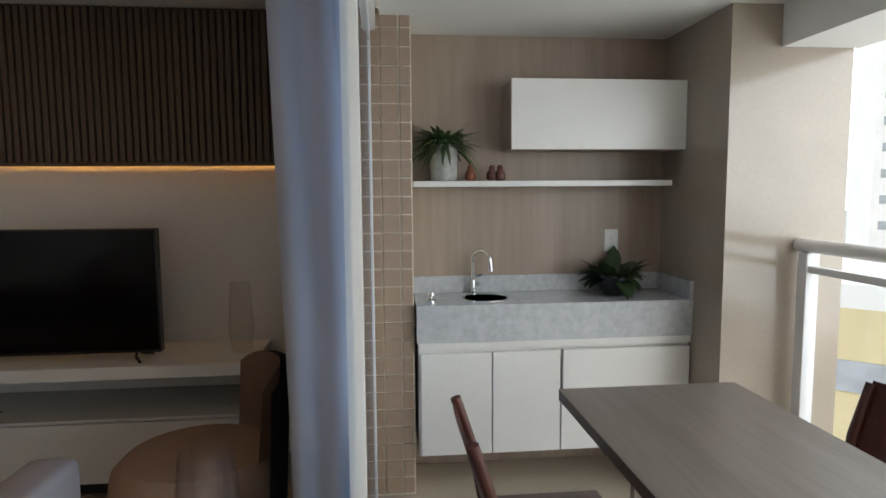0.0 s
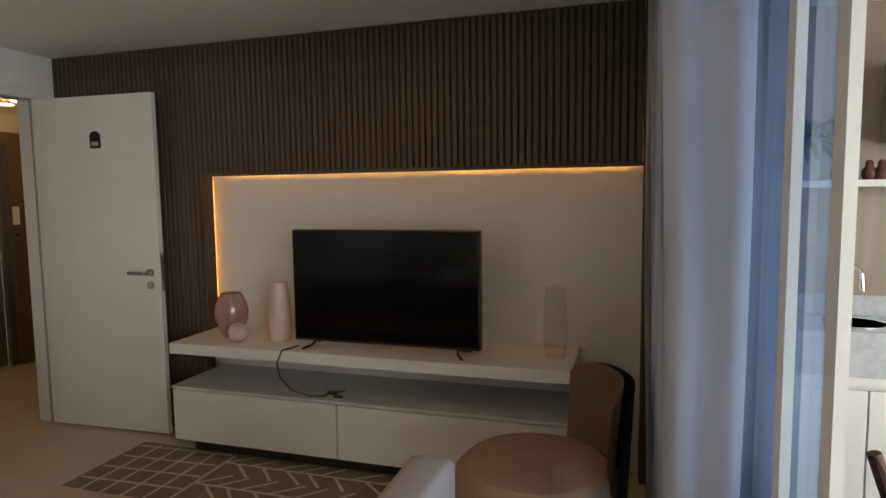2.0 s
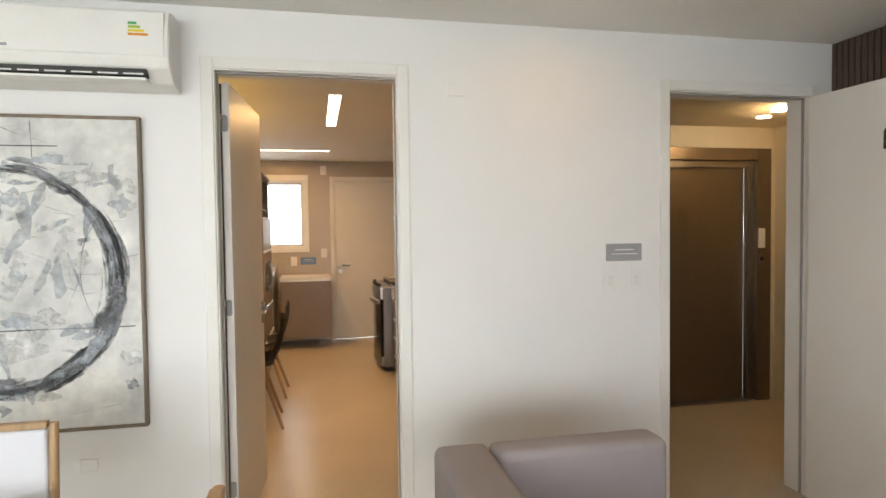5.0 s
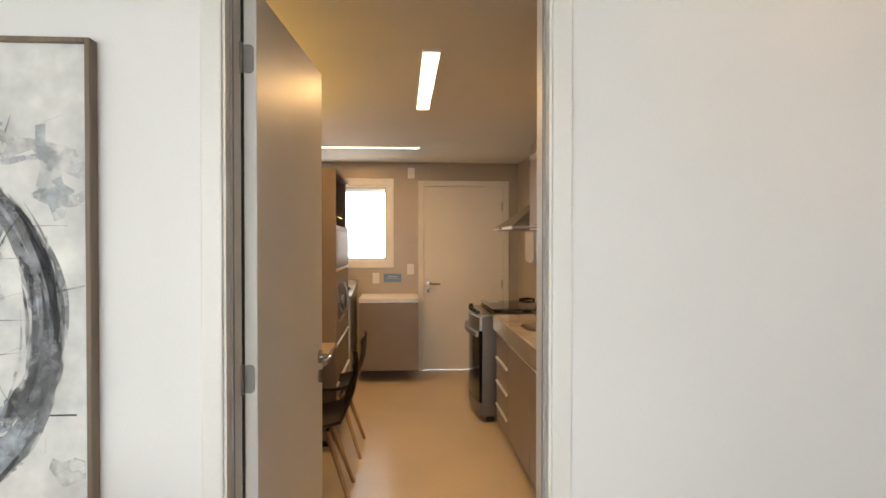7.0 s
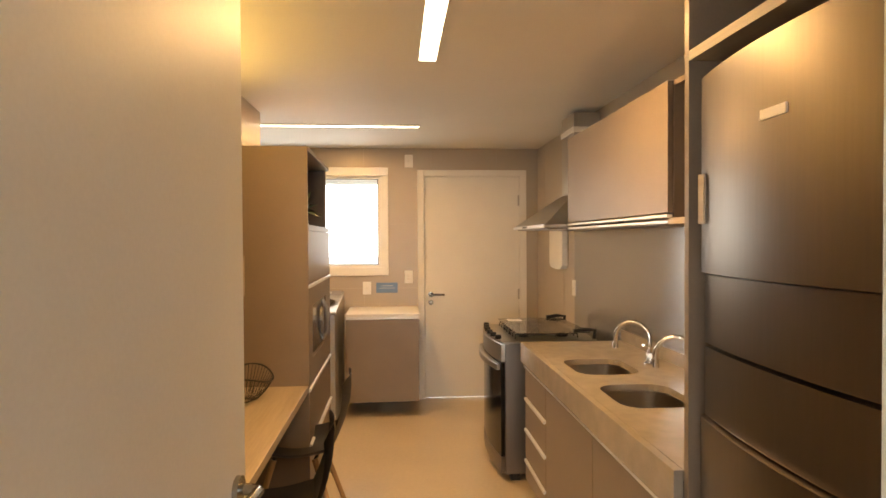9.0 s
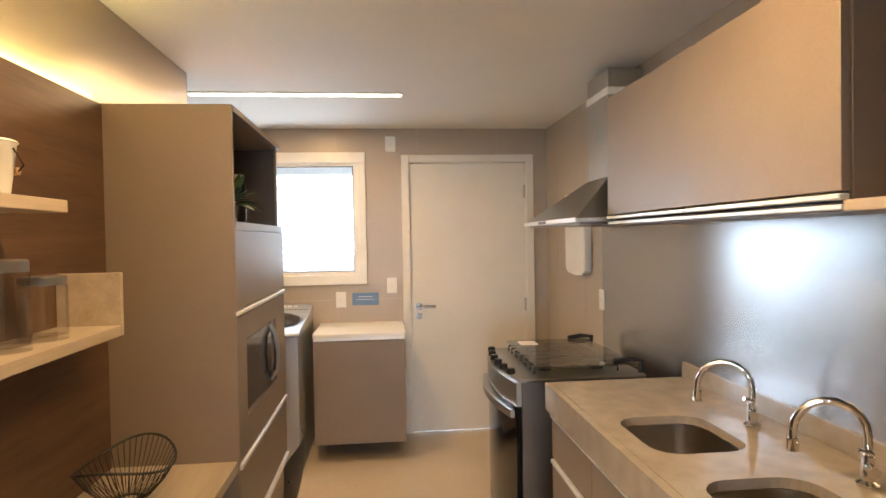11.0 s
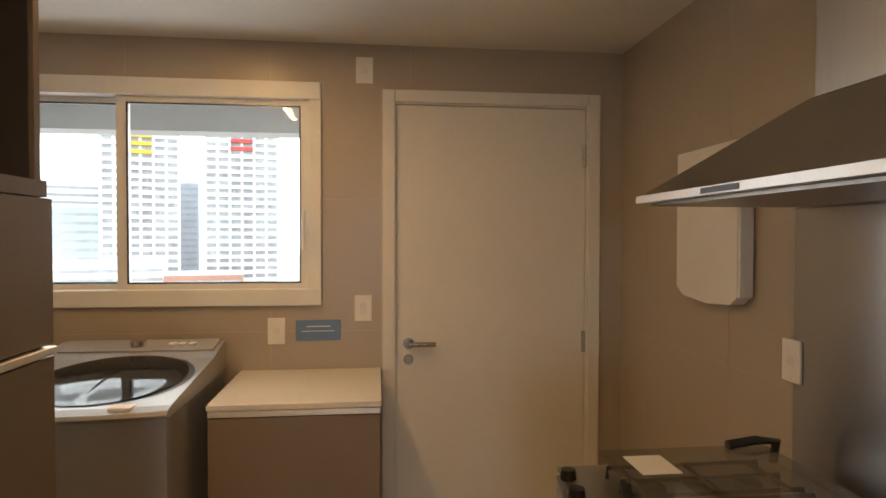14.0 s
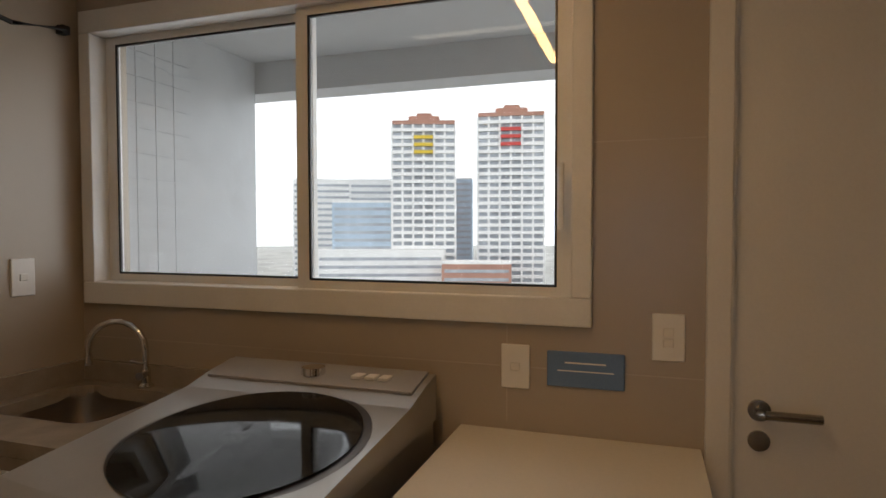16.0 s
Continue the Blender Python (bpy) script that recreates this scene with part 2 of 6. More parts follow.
def thing(name, label, category, base=(0, 0, 0), group="", kind="", world=True):
    """An Empty at the thing's base; its parts follow. world: the parts are given in room coordinates."""
    global ORIGIN
    ob = new(name)
    ob.empty_display_size = 0.1
    ob.location = Vector(base) + PLACE
    ORIGIN = Vector(base) if world else Vector((0, 0, 0))
    return tagged(ob, label, category, group, kind)


def part(name, bm, material, parent, label="", smooth=False):
    ob = mesh_object(name, bm, material, smooth)
    ob.parent = parent
    return tagged(ob, label)


def solo(name, bm, material, label, category, base, group="", kind="", smooth=False):
    """A thing that is one mesh, in room coordinates."""
    global ORIGIN
    ORIGIN = Vector(base)
    ob = mesh_object(name, bm, material, smooth)
    ob.location = Vector(base) + PLACE
    return tagged(ob, label, category, group, kind)


def structure(name, bm, material, label="", category="", smooth=False):
    global ORIGIN
    ORIGIN = Vector((0, 0, 0))
    ob = mesh_object(name, bm, material, smooth)
    ob.location = PLACE
    return tagged(ob, label, category, kind="structure")


def box(x0, y0, z0, x1, y1, z1, bev=0.0, bm=None, seg=2):
    bm = bm or bmesh.new()
    c = ((x0 + x1) / 2, (y0 + y1) / 2, (z0 + z1) / 2)
    r = bmesh.ops.create_cube(bm, size=1, matrix=Matrix.LocRotScale(c, None, (abs(x1 - x0), abs(y1 - y0), abs(z1 - z0))))
    if bev:
        es = list({e for v in r["verts"] for e in v.link_edges})
        bmesh.ops.bevel(bm, geom=es, offset=bev, segments=seg, affect="EDGES", profile=0.5)
    return bm


def boxes(rows, bev=0.0):
    bm = bmesh.new()
    for r in rows:
        box(*r, bev=bev, bm=bm)
    return bm


def cyl(p, q, r, r2=None, bm=None, seg=20, caps=True):
    """A cylinder or cone from p to q."""
    bm = bm or bmesh.new()
    p, q = Vector(p), Vector(q)
    d = q - p
    m = Matrix.Translation((p + q) / 2) @ d.to_track_quat("Z", "Y").to_matrix().to_4x4()
    bmesh.ops.create_cone(bm, cap_ends=caps, segments=seg, radius1=r, radius2=r if r2 is None else r2, depth=d.length, matrix=m)
    return bm


def tube(points, r, bm=None, seg=10):
    """A bent round tube along points."""
    bm = bm or bmesh.new()
    pts = [Vector(p) for p in points]
    rings = []
    up = Vector((0, 0, 1))
    for i, p in enumerate(pts):
        d = (pts[min(i + 1, len(pts) - 1)] - pts[max(i - 1, 0)]).normalized()
        side = d.cross(up)
        if side.length < 0.05:
            side = d.cross(Vector((1, 0, 0)))
        side.normalize()
        other = d.cross(side).normalized()
        rings.append([bm.verts.new(p + r * (math.cos(a) * side + math.sin(a) * other)) for a in (2 * math.pi * k / seg for k in range(seg))])
    for a, b in zip(rings, rings[1:]):
        off = min(range(seg), key=lambda k: (a[0].co - b[k].co).length)
        sgn = 1 if (a[1].co - b[(off + 1) % seg].co).length <= (a[1].co - b[(off - 1) % seg].co).length else -1
        for k in range(seg):
            bm.faces.new((a[k], a[(k + 1) % seg], b[(off + sgn * (k + 1)) % seg], b[(off + sgn * k) % seg]))
    bm.faces.new(rings[0])
    bm.faces.new(rings[-1])
    bmesh.ops.recalc_face_normals(bm, faces=bm.faces)
    return bm


def lathe(profile, centre, seg=32, bm=None, sx=1.0, sy=1.0):
    """Spin (radius, height) pairs round a vertical axis."""
    bm = bm or bmesh.new()
    cx, cy, cz = centre
    rings = []
    for r, z in profile:
        rings.append([bm.verts.new((cx + sx * r * math.cos(2 * math.pi * k / seg), cy + sy * r * math.sin(2 * math.pi * k / seg), cz + z)) for k in range(seg)])
    for a, b in zip(rings, rings[1:]):
        for k in range(seg):
            bm.faces.new((a[k], a[(k + 1) % seg], b[(k + 1) % seg], b[k]))
    if profile[0][0] > 1e-4:
        bm.faces.new(rings[0][::-1])
    if profile[-1][0] > 1e-4:
        bm.faces.new(rings[-1])
    bmesh.ops.remove_doubles(bm, verts=bm.verts, dist=1e-5)
    bmesh.ops.recalc_face_normals(bm, faces=bm.faces)
    return bm


def prism(outline, axis, a, b, bm=None):
    """Extrude a flat outline of pairs along an axis from a to b."""
    bm = bm or bmesh.new()
    put = {"x": lambda u, v, w: (w, u, v), "y": lambda u, v, w: (u, w, v), "z": lambda u, v, w: (u, v, w)}[axis]
    lo = [bm.verts.new(put(u, v, a)) for u, v in outline]
    hi = [bm.verts.new(put(u, v, b)) for u, v in outline]
    n = len(lo)
    for k in range(n):
        bm.faces.new((lo[k], lo[(k + 1) % n], hi[(k + 1) % n], hi[k]))
    bm.faces.new(lo[::-1])
    bm.faces.new(hi)
    bmesh.ops.recalc_face_normals(bm, faces=bm.faces)
    return bm


def rounded(x0, y0, x1, y1, r, n=6):
    """Outline of a rectangle with rounded corners."""
    pts = []
    for cx, cy, a0 in ((x1 - r, y1 - r, 0), (x0 + r, y1 - r, 90), (x0 + r, y0 + r, 180), (x1 - r, y0 + r, 270)):
        for k in range(n + 1):
            a = radians(a0 + 90 * k / n)
            pts.append((cx + r * math.cos(a), cy + r * math.sin(a)))
    return pts


def sheet(f, nu, nv, thick=0.0, bm=None):
    """A grid surface of f(u, v), u and v from 0 to 1; with thickness when asked."""
    bm = bm or bmesh.new()
    vs = [[bm.verts.new(f(i / nu, j / nv)) for j in range(nv + 1)] for i in range(nu + 1)]
    fs = [bm.faces.new((vs[i][j], vs[i + 1][j], vs[i + 1][j + 1], vs[i][j + 1])) for i in range(nu) for j in range(nv)]
    if thick:
        bmesh.ops.solidify(bm, geom=fs, thickness=thick)
        bmesh.ops.recalc_face_normals(bm, faces=bm.faces)
    return bm


def slab_with_holes(x0, x1, y0, y1, z0, z1, holes):
    """A flat slab with rectangular cut-outs, one closed mesh."""
    xs = sorted({x0, x1, *[h[0] for h in holes], *[h[1] for h in holes]})
    ys = sorted({y0, y1, *[h[2] for h in holes], *[h[3] for h in holes]})
    bm = bmesh.new()
    v = {(i, j, k): bm.verts.new((x, y, z)) for i, x in enumerate(xs) for j, y in enumerate(ys) for k, z in enumerate((z0, z1))}

    def solid(i, j):
        if not (0 <= i < len(xs) - 1 and 0 <= j < len(ys) - 1):
            return False
        cx, cy = (xs[i] + xs[i + 1]) / 2, (ys[j] + ys[j + 1]) / 2
        return not any(h[0] < cx < h[1] and h[2] < cy < h[3] for h in holes)

    for i in range(len(xs) - 1):
        for j in range(len(ys) - 1):
            if not solid(i, j):
                continue
            bm.faces.new((v[i, j, 1], v[i + 1, j, 1], v[i + 1, j + 1, 1], v[i, j + 1, 1]))
            bm.faces.new((v[i, j, 0], v[i, j + 1, 0], v[i + 1, j + 1, 0], v[i + 1, j, 0]))
            for (di, dj), (a, b) in {(-1, 0): ((i, j), (i, j + 1)), (1, 0): ((i + 1, j), (i + 1, j + 1)), (0, -1): ((i, j), (i + 1, j)), (0, 1): ((i, j + 1), (i + 1, j + 1))}.items():
                if not solid(i + di, j + dj):
                    bm.faces.new((v[(*a, 0)], v[(*b, 0)], v[(*b, 1)], v[(*a, 1)]))
    loose = [w for w in bm.verts if not w.link_faces]
    bmesh.ops.delete(bm, geom=loose, context="VERTS")
    bmesh.ops.recalc_face_normals(bm, faces=bm.faces)
    return bm


def round_holes(bm, holes, z0, z1, r):
    """Fill the square corners of cut-outs so that they turn with radius r."""
    for x0, x1, y0, y1 in holes:
        for x, y, sx, sy in ((x0, y0, 1, 1), (x1, y0, -1, 1), (x0, y1, 1, -1), (x1, y1, -1, -1)):
            arc = [(x + sx * r * (1 - math.cos(a)), y + sy * r * (1 - math.sin(a))) for a in [radians(15 * k) for k in range(7)]]
            prism([(x, y)] + arc, "z", z0, z1, bm)
    return bm



def many(name, rows, material, parent, label="", bev=0.0):
    """The same kind of part several times, each a mesh of its own."""
    return [part(name, box(*r, bev=bev), material, parent, label) for r in rows]

# ---------- structure ----------
XL, XK = -3.35, -3.50          # partition between living room and kitchen
XF = -8.82                     # far kitchen wall
YR, YP = 2.37, 0.12            # kitchen side walls
YT, YN = 3.73, 3.85            # face of the slatted panel, back of its niche
ZL, ZK, ZB = 2.41, 2.36, 2.27  # ceilings
KD = (0.622, 1.408, 2.152)        # kitchen doorway: two sides and head
ED = (2.765, 3.592, 2.136)        # entrance doorway

structure("floor", boxes([(-9.0, -2.8, -0.1, 0.62, 5.2, 0.0)]), M["floor"], "glossy beige porcelain floor", "floor")
structure("floor_balcony", boxes([(0.62, -2.8, -0.1, 3.0, 3.9, -0.004)]), M["floor"], "beige porcelain balcony floor", "floor")
structure("ceiling", boxes([(XK, -2.8, ZL, 0.68, 4.0, ZL + 0.1)]), M["ceiling"], "white plaster ceiling", "ceiling")
structure("ceiling_hall", boxes([(-6.0, 2.55, 2.262, XK, 6.0, 2.4)]), M["wall_cream"], "cream hall ceiling", "ceiling")
structure("ceiling_balcony", boxes([(0.68, -2.8, ZB, 2.76, 3.9, ZB + 0.12)]), M["ceiling"], "white balcony ceiling", "ceiling")
structure("beam_balcony", boxes([(2.42, -2.8, 2.09, 2.78, 2.998, ZB)]), M["ceiling"], "white balcony edge beam", "beam")

structure("wall_living_west", boxes([
    (XK, -2.8, 0, XL, KD[0], ZL), (XK, KD[1], 0, XL, ED[0], ZL), (XK, ED[1], 0, XL, YN + 0.1, ZL),
    (XK, KD[0], KD[2], XL, KD[1], ZL), (XK, ED[0], ED[2], XL, ED[1], ZL)]), M["wall_white"], "white painted wall with two doorways", "wall")
structure("wall_living_north", boxes([(XL, YN, 0, 0.45, YN + 0.12, ZL)]), M["lacquer"], "white lacquered wall behind the television", "wall")
structure("wall_living_south", boxes([(-3.5, -2.9, 0, 3.0, -2.8, ZL)]), M["wall_white"], "white painted wall", "wall")
structure("wall_hall", boxes([
    (XK, 3.96, 0, -3.44, 5.1, 2.4), (-5.08, 2.56, 0, -4.98, 3.43, 2.3), (-5.18, 3.43, 2.085, -4.98, 4.79, 2.3), (-5.18, 4.72, 0, -4.98, 4.79, 2.085), (-5.18, 4.79, 0, -3.50, 4.89, 2.3)]),
    M["wall_cream"], "cream painted hall walls", "wall")


def frame_set(name, y0, y1, top, x, side, width, depth_to, label):
    """Door casing on the face x plus the lining through the wall."""
    g = thing(name, label, "door frame", (x, (y0 + y1) / 2, 0), kind="structure")
    e = x + side * 0.014
    part("casing", box(min(x, e), y0 - width, 0, max(x, e), y0, top + width, 0.004), M["door_white"], g)
    part("casing", box(min(x, e), y1, 0, max(x, e), y1 + width, top + width, 0.004), M["door_white"], g)
    part("casing", box(min(x, e), y0, top, max(x, e), y1, top + width, 0.004), M["door_white"], g)
    a, b = sorted((x + side * 0.004, depth_to))
    part("lining", box(a, y0 - 0.001, 0, b, y0 + 0.006, top), M["door_white"], g)
    part("lining", box(a, y1 - 0.006, 0, b, y1 + 0.001, top), M["door_white"], g)
    part("lining", box(a, y0 + 0.006, top - 0.006, b, y1 - 0.006, top + 0.001), M["door_white"], g)
    xs = sorted((x + side * 0.004 - side * 0.035, x + side * 0.004 - side * 0.05))
    # thin grey strips paint the shade that lies in the rebate
    part("stop_seal", box(xs[0], y0 + 0.006, 0, xs[1], y0 + 0.012, top - 0.006), M["shade_hinge_grey"], g, "grey strip for the shade in the rebate")
    part("stop_seal", box(xs[0], y1 - 0.012, 0, xs[1], y1 - 0.006, top - 0.006), M["shade_hinge_grey"], g, "grey strip for the shade in the rebate")
    part("stop_seal", box(xs[0], y0 + 0.012, top - 0.012, xs[1], y1 - 0.012, top - 0.006), M["shade_hinge_grey"], g, "grey strip for the shade in the rebate")
    return g


frame_set("door_frame_kitchen", KD[0], KD[1], KD[2], XL, 1, 0.05, XK + 0.018, "white painted kitchen door casing")
frame_set("door_frame_entrance", ED[0], ED[1], ED[2], XL, 1, 0.05, XK - 0.004, "white painted entrance door casing")


def lever(parent, x, y, z, nx, ny, along):
    """Rosette, lever and key rosette on a door face; (nx, ny) points off the face, along is the lever's way."""
    n, a = Vector((nx, ny, 0)), Vector((*along, 0))
    p = Vector((x, y, z))
    part("rosette", cyl(p, p + n * 0.010, 0.026), M["nickel"], parent, "round chrome rosette", True)
    q = p + n * 0.045
    bm = tube([p + n * 0.008, p + n * 0.03, q + a * 0.008, q + a * 0.05, q + a * 0.125], 0.011)
    part("handle", bm, M["nickel"], parent, "chrome lever handle", True)
    k = p - Vector((0, 0, 0.075))
    part("lock_rosette", cyl(k, k + n * 0.009, 0.025), M["nickel"], parent, "round chrome lock rosette", True)


# kitchen door, open into the kitchen
g = thing("door_kitchen", "open white flush kitchen door", "door", (XK, KD[0], 0), kind="structure", world=False)
part("leaf", box(-0.80, 0.0, 0.006, 0.0, 0.034, 2.128, 0.003), M["door_white"], g)
lever(g, -0.745, 0.034, 1.03, 0, 1, (1, 0))
lever(g, -0.745, 0.0, 1.03, 0, -1, (1, 0))
for z in (1.945, 1.115, 0.28):
    h = part("hinge", cyl((0.010, -0.004, z - 0.040), (0.010, -0.004, z + 0.040), 0.0075, seg=12), M["nickel"], g, "grey steel butt hinge", True)
    part("hinge_leaf", prism([(u, z + v) for u, v in rounded(-0.002, -0.037, 0.027, 0.037, 0.012)], "x", 0.0005, 0.004), M["shade_hinge_grey"], h, "rounded grey hinge leaf")
# added dark strip: stands for the shade in the hinge-side gap
part("seal", box(-0.010, -0.009, 0.01, 0.0, -0.0008, 2.12), M["kick"], g, "dark strip painting the shade of the hinge gap")
g.location, g.rotation_euler = (XK + 0.012, KD[0] + 0.0115, 0), (0, 0, radians(-4.4))

# entrance door, open along the slatted wall
g = thing("door_entrance", "open white flush entrance door with number plate", "door", (XL, 3.62, 0), kind="structure", world=False)
part("leaf", box(0.0, -0.036, 0.010, 0.885, 0.0, 2.122, 0.003), M["door_white"], g)
lever(g, 0.815, -0.036, 1.03, 0, -1, (-1, 0))
part("lock_plate", box(0.8845, -0.03, 0.92, 0.888, -0.006, 1.14), M["steel"], g, "steel lock plate on the edge")
part("number_plate", box(0.42, -0.042, 1.80, 0.50, -0.036, 1.87, 0.002), M["black"], g, "small dark door sign")
part("number_plate_figure", box(0.435, -0.0445, 1.815, 0.485, -0.0421, 1.84, 0.001), M["shelf_wood"], g, "pale house shape on the sign")
part("number_plate_top", prism([(0.46 + 0.04 * math.cos(math.pi * k / 10), 1.8702 + 0.035 * math.sin(math.pi * k / 10)) for k in range(11)], "y", -0.042, -0.036), M["black"], g)
g.location, g.rotation_euler = (XL + 0.016, 3.60, 0), (0, 0, radians(2))

# ---------- television wall ----------
g = thing("slatted_panel", "dark walnut vertical slatted wall panel", "wall panel", (-1.5, YT + 0.05, 0), kind="structure")
PITCH = 0.036
SLAT = {}
for k in range(103):
    x = XL + 0.004 + PITCH * k
    low = 0.0 if x < -2.245 else 1.634
    if low not in SLAT:
        SLAT[low] = part("slat", box(x, YT - 0.012, low, x + 0.026, YT - 0.0005, ZL - 0.002, 0.003, seg=1), M["slat"], g)
        SLAT[low, 0] = x
    else:
        o = SLAT[low].copy()
        scene.collection.objects.link(o)
        o.location = (x - SLAT[low, 0], 0, 0)
part("backing", boxes([(XL, YT, 1.632, 0.345, YT + 0.045, ZL - 0.003), (XL, YT, 0, -2.215, YT + 0.045, 1.632)]), M["slat_back"], g)
part("return", box(0.36, YT - 0.012, 0, 0.40, YN, ZL - 0.003), M["slat"], g)
part("edge_trim", boxes([(-2.225, YT - 0.013, 0.665, -2.205, YN - 0.04, 1.632), (-2.205, YT - 0.013, 1.616, 0.36, YT + 0.02, 1.634)]), M["slat"], g)
g = thing("led_strip", "amber light strip behind the niche edge", "led strip", (-1.0, YT + 0.06, 1.62))
part("strip", box(-2.19, YT + 0.050, 1.638, 0.35, YT + 0.07, 1.645), M["lamp_led"], g)
part("strip", box(-2.226, YT + 0.08, 0.67, -2.219, YT + 0.10, 1.60), M["lamp_led"], g)

g = thing("media_shelf", "white lacquered floating media shelf", "shelf", (-1.1, 3.6, 0.60))
part("board", box(-2.21, 3.378, 0.60, 0.05, YN - 0.003, 0.662, 0.003), M["lacquer"], g)
part("front_edge", box(-2.21, 3.372, 0.601, 0.05, 3.3775, 0.661, 0.002), M["lacquer"], g)
g = thing("media_console", "low white drawer console with grey glass top", "console", (-1.1, 3.6, 0))
part("body", box(-2.20, 3.40, 0.09, 0.05, YN - 0.003, 0.395), M["lacquer"], g)
part("glass_top", box(-2.21, 3.378, 0.396, 0.05, YN - 0.003, 0.412, 0.002), M["glass_grey"], g, "grey glass top")
part("edge_profile", box(-2.21, 3.372, 0.398, 0.05, 3.378, 0.410), M["alu"], g, "thin metal edge")
part("plinth", box(-2.15, 3.48, 0.0, 0.0, 3.8, 0.09), M["kick"], g)
for a, b in ((-2.205, -1.168), (-1.158, 0.045)):
    part("drawer_front", box(a, 3.378, 0.095, b, 3.40, 0.390, 0.002), M["lacquer"], g)
g = thing("niche_panel", "pale back panel between shelf and console", "panel", (-1.1, YN, 0.41), kind="structure")
part("panel", box(-2.2, YN - 0.012, 0.414, 0.05, YN - 0.004, 0.598), M["lacquer"], g)

g = thing("television", "black flat screen television on the shelf", "television", (-0.96, 3.50, 0.662))
part("screen_body", box(-1.458, 3.485, 0.700, -0.408, 3.535, 1.308, 0.006), M["black"], g)
part("screen", box(-1.450, 3.4825, 0.716, -0.416, 3.4865, 1.300), M["black_gloss"], g, "glossy black screen")
for sx in (-1, 1):
    cx = -0.933 + sx * 0.40
    for yy in (3.425, 3.60):
        part("foot", tube([(cx, 3.51, 0.708), (cx + sx * 0.012, (3.51 + yy) / 2, 0.682), (cx + sx * 0.045, yy, 0.6685)], 0.007), M["black"], g, "", True)

# ---------- sofa, rug ----------
g = thing("sofa", "low grey upholstered sofa with square arms", "sofa", (-1.35, 1.8, 0))
part("back", box(-2.56, 1.40, 0.10, -0.16, 1.58, 0.752, 0.03, seg=3), M["fabric"], g, "", True)
part("arm", box(-2.56, 1.585, 0.10, -2.42, 2.18, 0.752, 0.03, seg=3), M["fabric"], g, "", True)
part("arm", box(-0.30, 1.585, 0.10, -0.16, 2.18, 0.752, 0.03, seg=3), M["fabric"], g, "", True)
part("base", box(-2.415, 1.585, 0.10, -0.305, 2.17, 0.28, 0.01), M["fabric"], g)
part("seat_cushion", box(-2.41, 1.59, 0.285, -1.365, 2.21, 0.46, 0.035, seg=3), M["fabric_seat"], g, "mauve seat cushion", True)
part("seat_cushion", box(-1.355, 1.59, 0.285, -0.31, 2.21, 0.46, 0.035, seg=3), M["fabric_seat"], g, "mauve seat cushion", True)
for x in (-2.45, -0.27):
    for y in (1.48, 2.1):
        part("leg", cyl((x, y, 0), (x, y, 0.1), 0.02, 0.025), M["kick"], g, "", True)

# ---------- balcony ----------
structure("wall_balcony_north", boxes([(0.45, 3.62, 0, 2.9, 3.74, ZB)]), M["bal_panel"], "wood-look panelled balcony wall", "wall")
structure("balcony_pier", boxes([(2.19, 3.0, 0, 2.76, 3.62, ZB)]), M["stone_beige"], "polished beige stone pier", "pier")
structure("wall_tiled_column", boxes([(0.50, 3.297, 0, 0.822, 3.62, ZB), (0.45, 3.62, 0, 0.83, YN + 0.12, ZL)]), M["tile_grout"], "tiled column beside the sliding door", "column")
structure("balcony_lintel", boxes([(0.50, -2.8, 2.20, 0.66, 3.285, ZL)]), M["ceiling"], "white lintel over the sliding door", "lintel")
g = thing("balcony_cabinet", "wall-hung white balcony cabinet with three doors", "cabinet", (1.5, 3.4, 0.2))
part("body", box(0.84, 3.28, 0.20, 2.185, 3.615, 0.755), M["lacquer"], g)
for a, b, z0, z1, yf in ((0.85, 1.190, 0.205, 0.705, 3.258), (1.196, 1.528, 0.205, 0.705, 3.258), (1.536, 2.18, 0.205, 0.445, 3.258), (1.540, 2.18, 0.455, 0.708, 3.250)):
    part("door", box(a, yf, z0, b, 3.279, z1, 0.002), M["lacquer"], g)
part("top_rail", box(0.84, 3.255, 0.725, 2.185, 3.28, 0.76), M["lacquer"], g)
g = thing("balcony_worktop", "grey granite worktop with deep apron", "worktop", (1.5, 3.4, 0.76))
part("apron", box(0.832, 3.247, 0.761, 2.188, 3.275, 0.905), M["granite"], g)
BASIN = [(1.075, 1.305, 3.315, 3.545)]
part("slab", round_holes(slab_with_holes(0.832, 2.188, 3.240, 3.618, 0.906, 0.94, BASIN), BASIN, 0.906, 0.94, 0.1149), M["granite"], g)
part("upstand", boxes([(0.832, 3.60, 0.941, 2.188, 3.618, 1.03), (2.168, 3.247, 0.941, 2.188, 3.60, 1.03)]), M["granite"], g)
g = thing("balcony_wall_cabinet", "white wall cabinet with flap door", "cabinet", (1.75, 3.5, 1.67))
part("body", box(1.31, 3.388, 1.68, 2.188, 3.618, 2.01), M["bal_panel"], g)
part("door", box(1.306, 3.365, 1.675, 2.188, 3.387, 2.013, 0.002), M["lacquer"], g)
g = thing("balcony_shelf", "thin white wall shelf", "shelf", (1.5, 3.52, 1.5))
part("board", box(0.832, 3.42, 1.497, 2.15, 3.617, 1.525, 0.002), M["lacquer"], g)
g = thing("balcony_table", "grey oak dining table with dark edge", "table", (1.62, 1.7, 0))
part("tabletop", box(1.308, 0.75, 0.752, 1.98, 2.55, 0.756), M["table"], g)
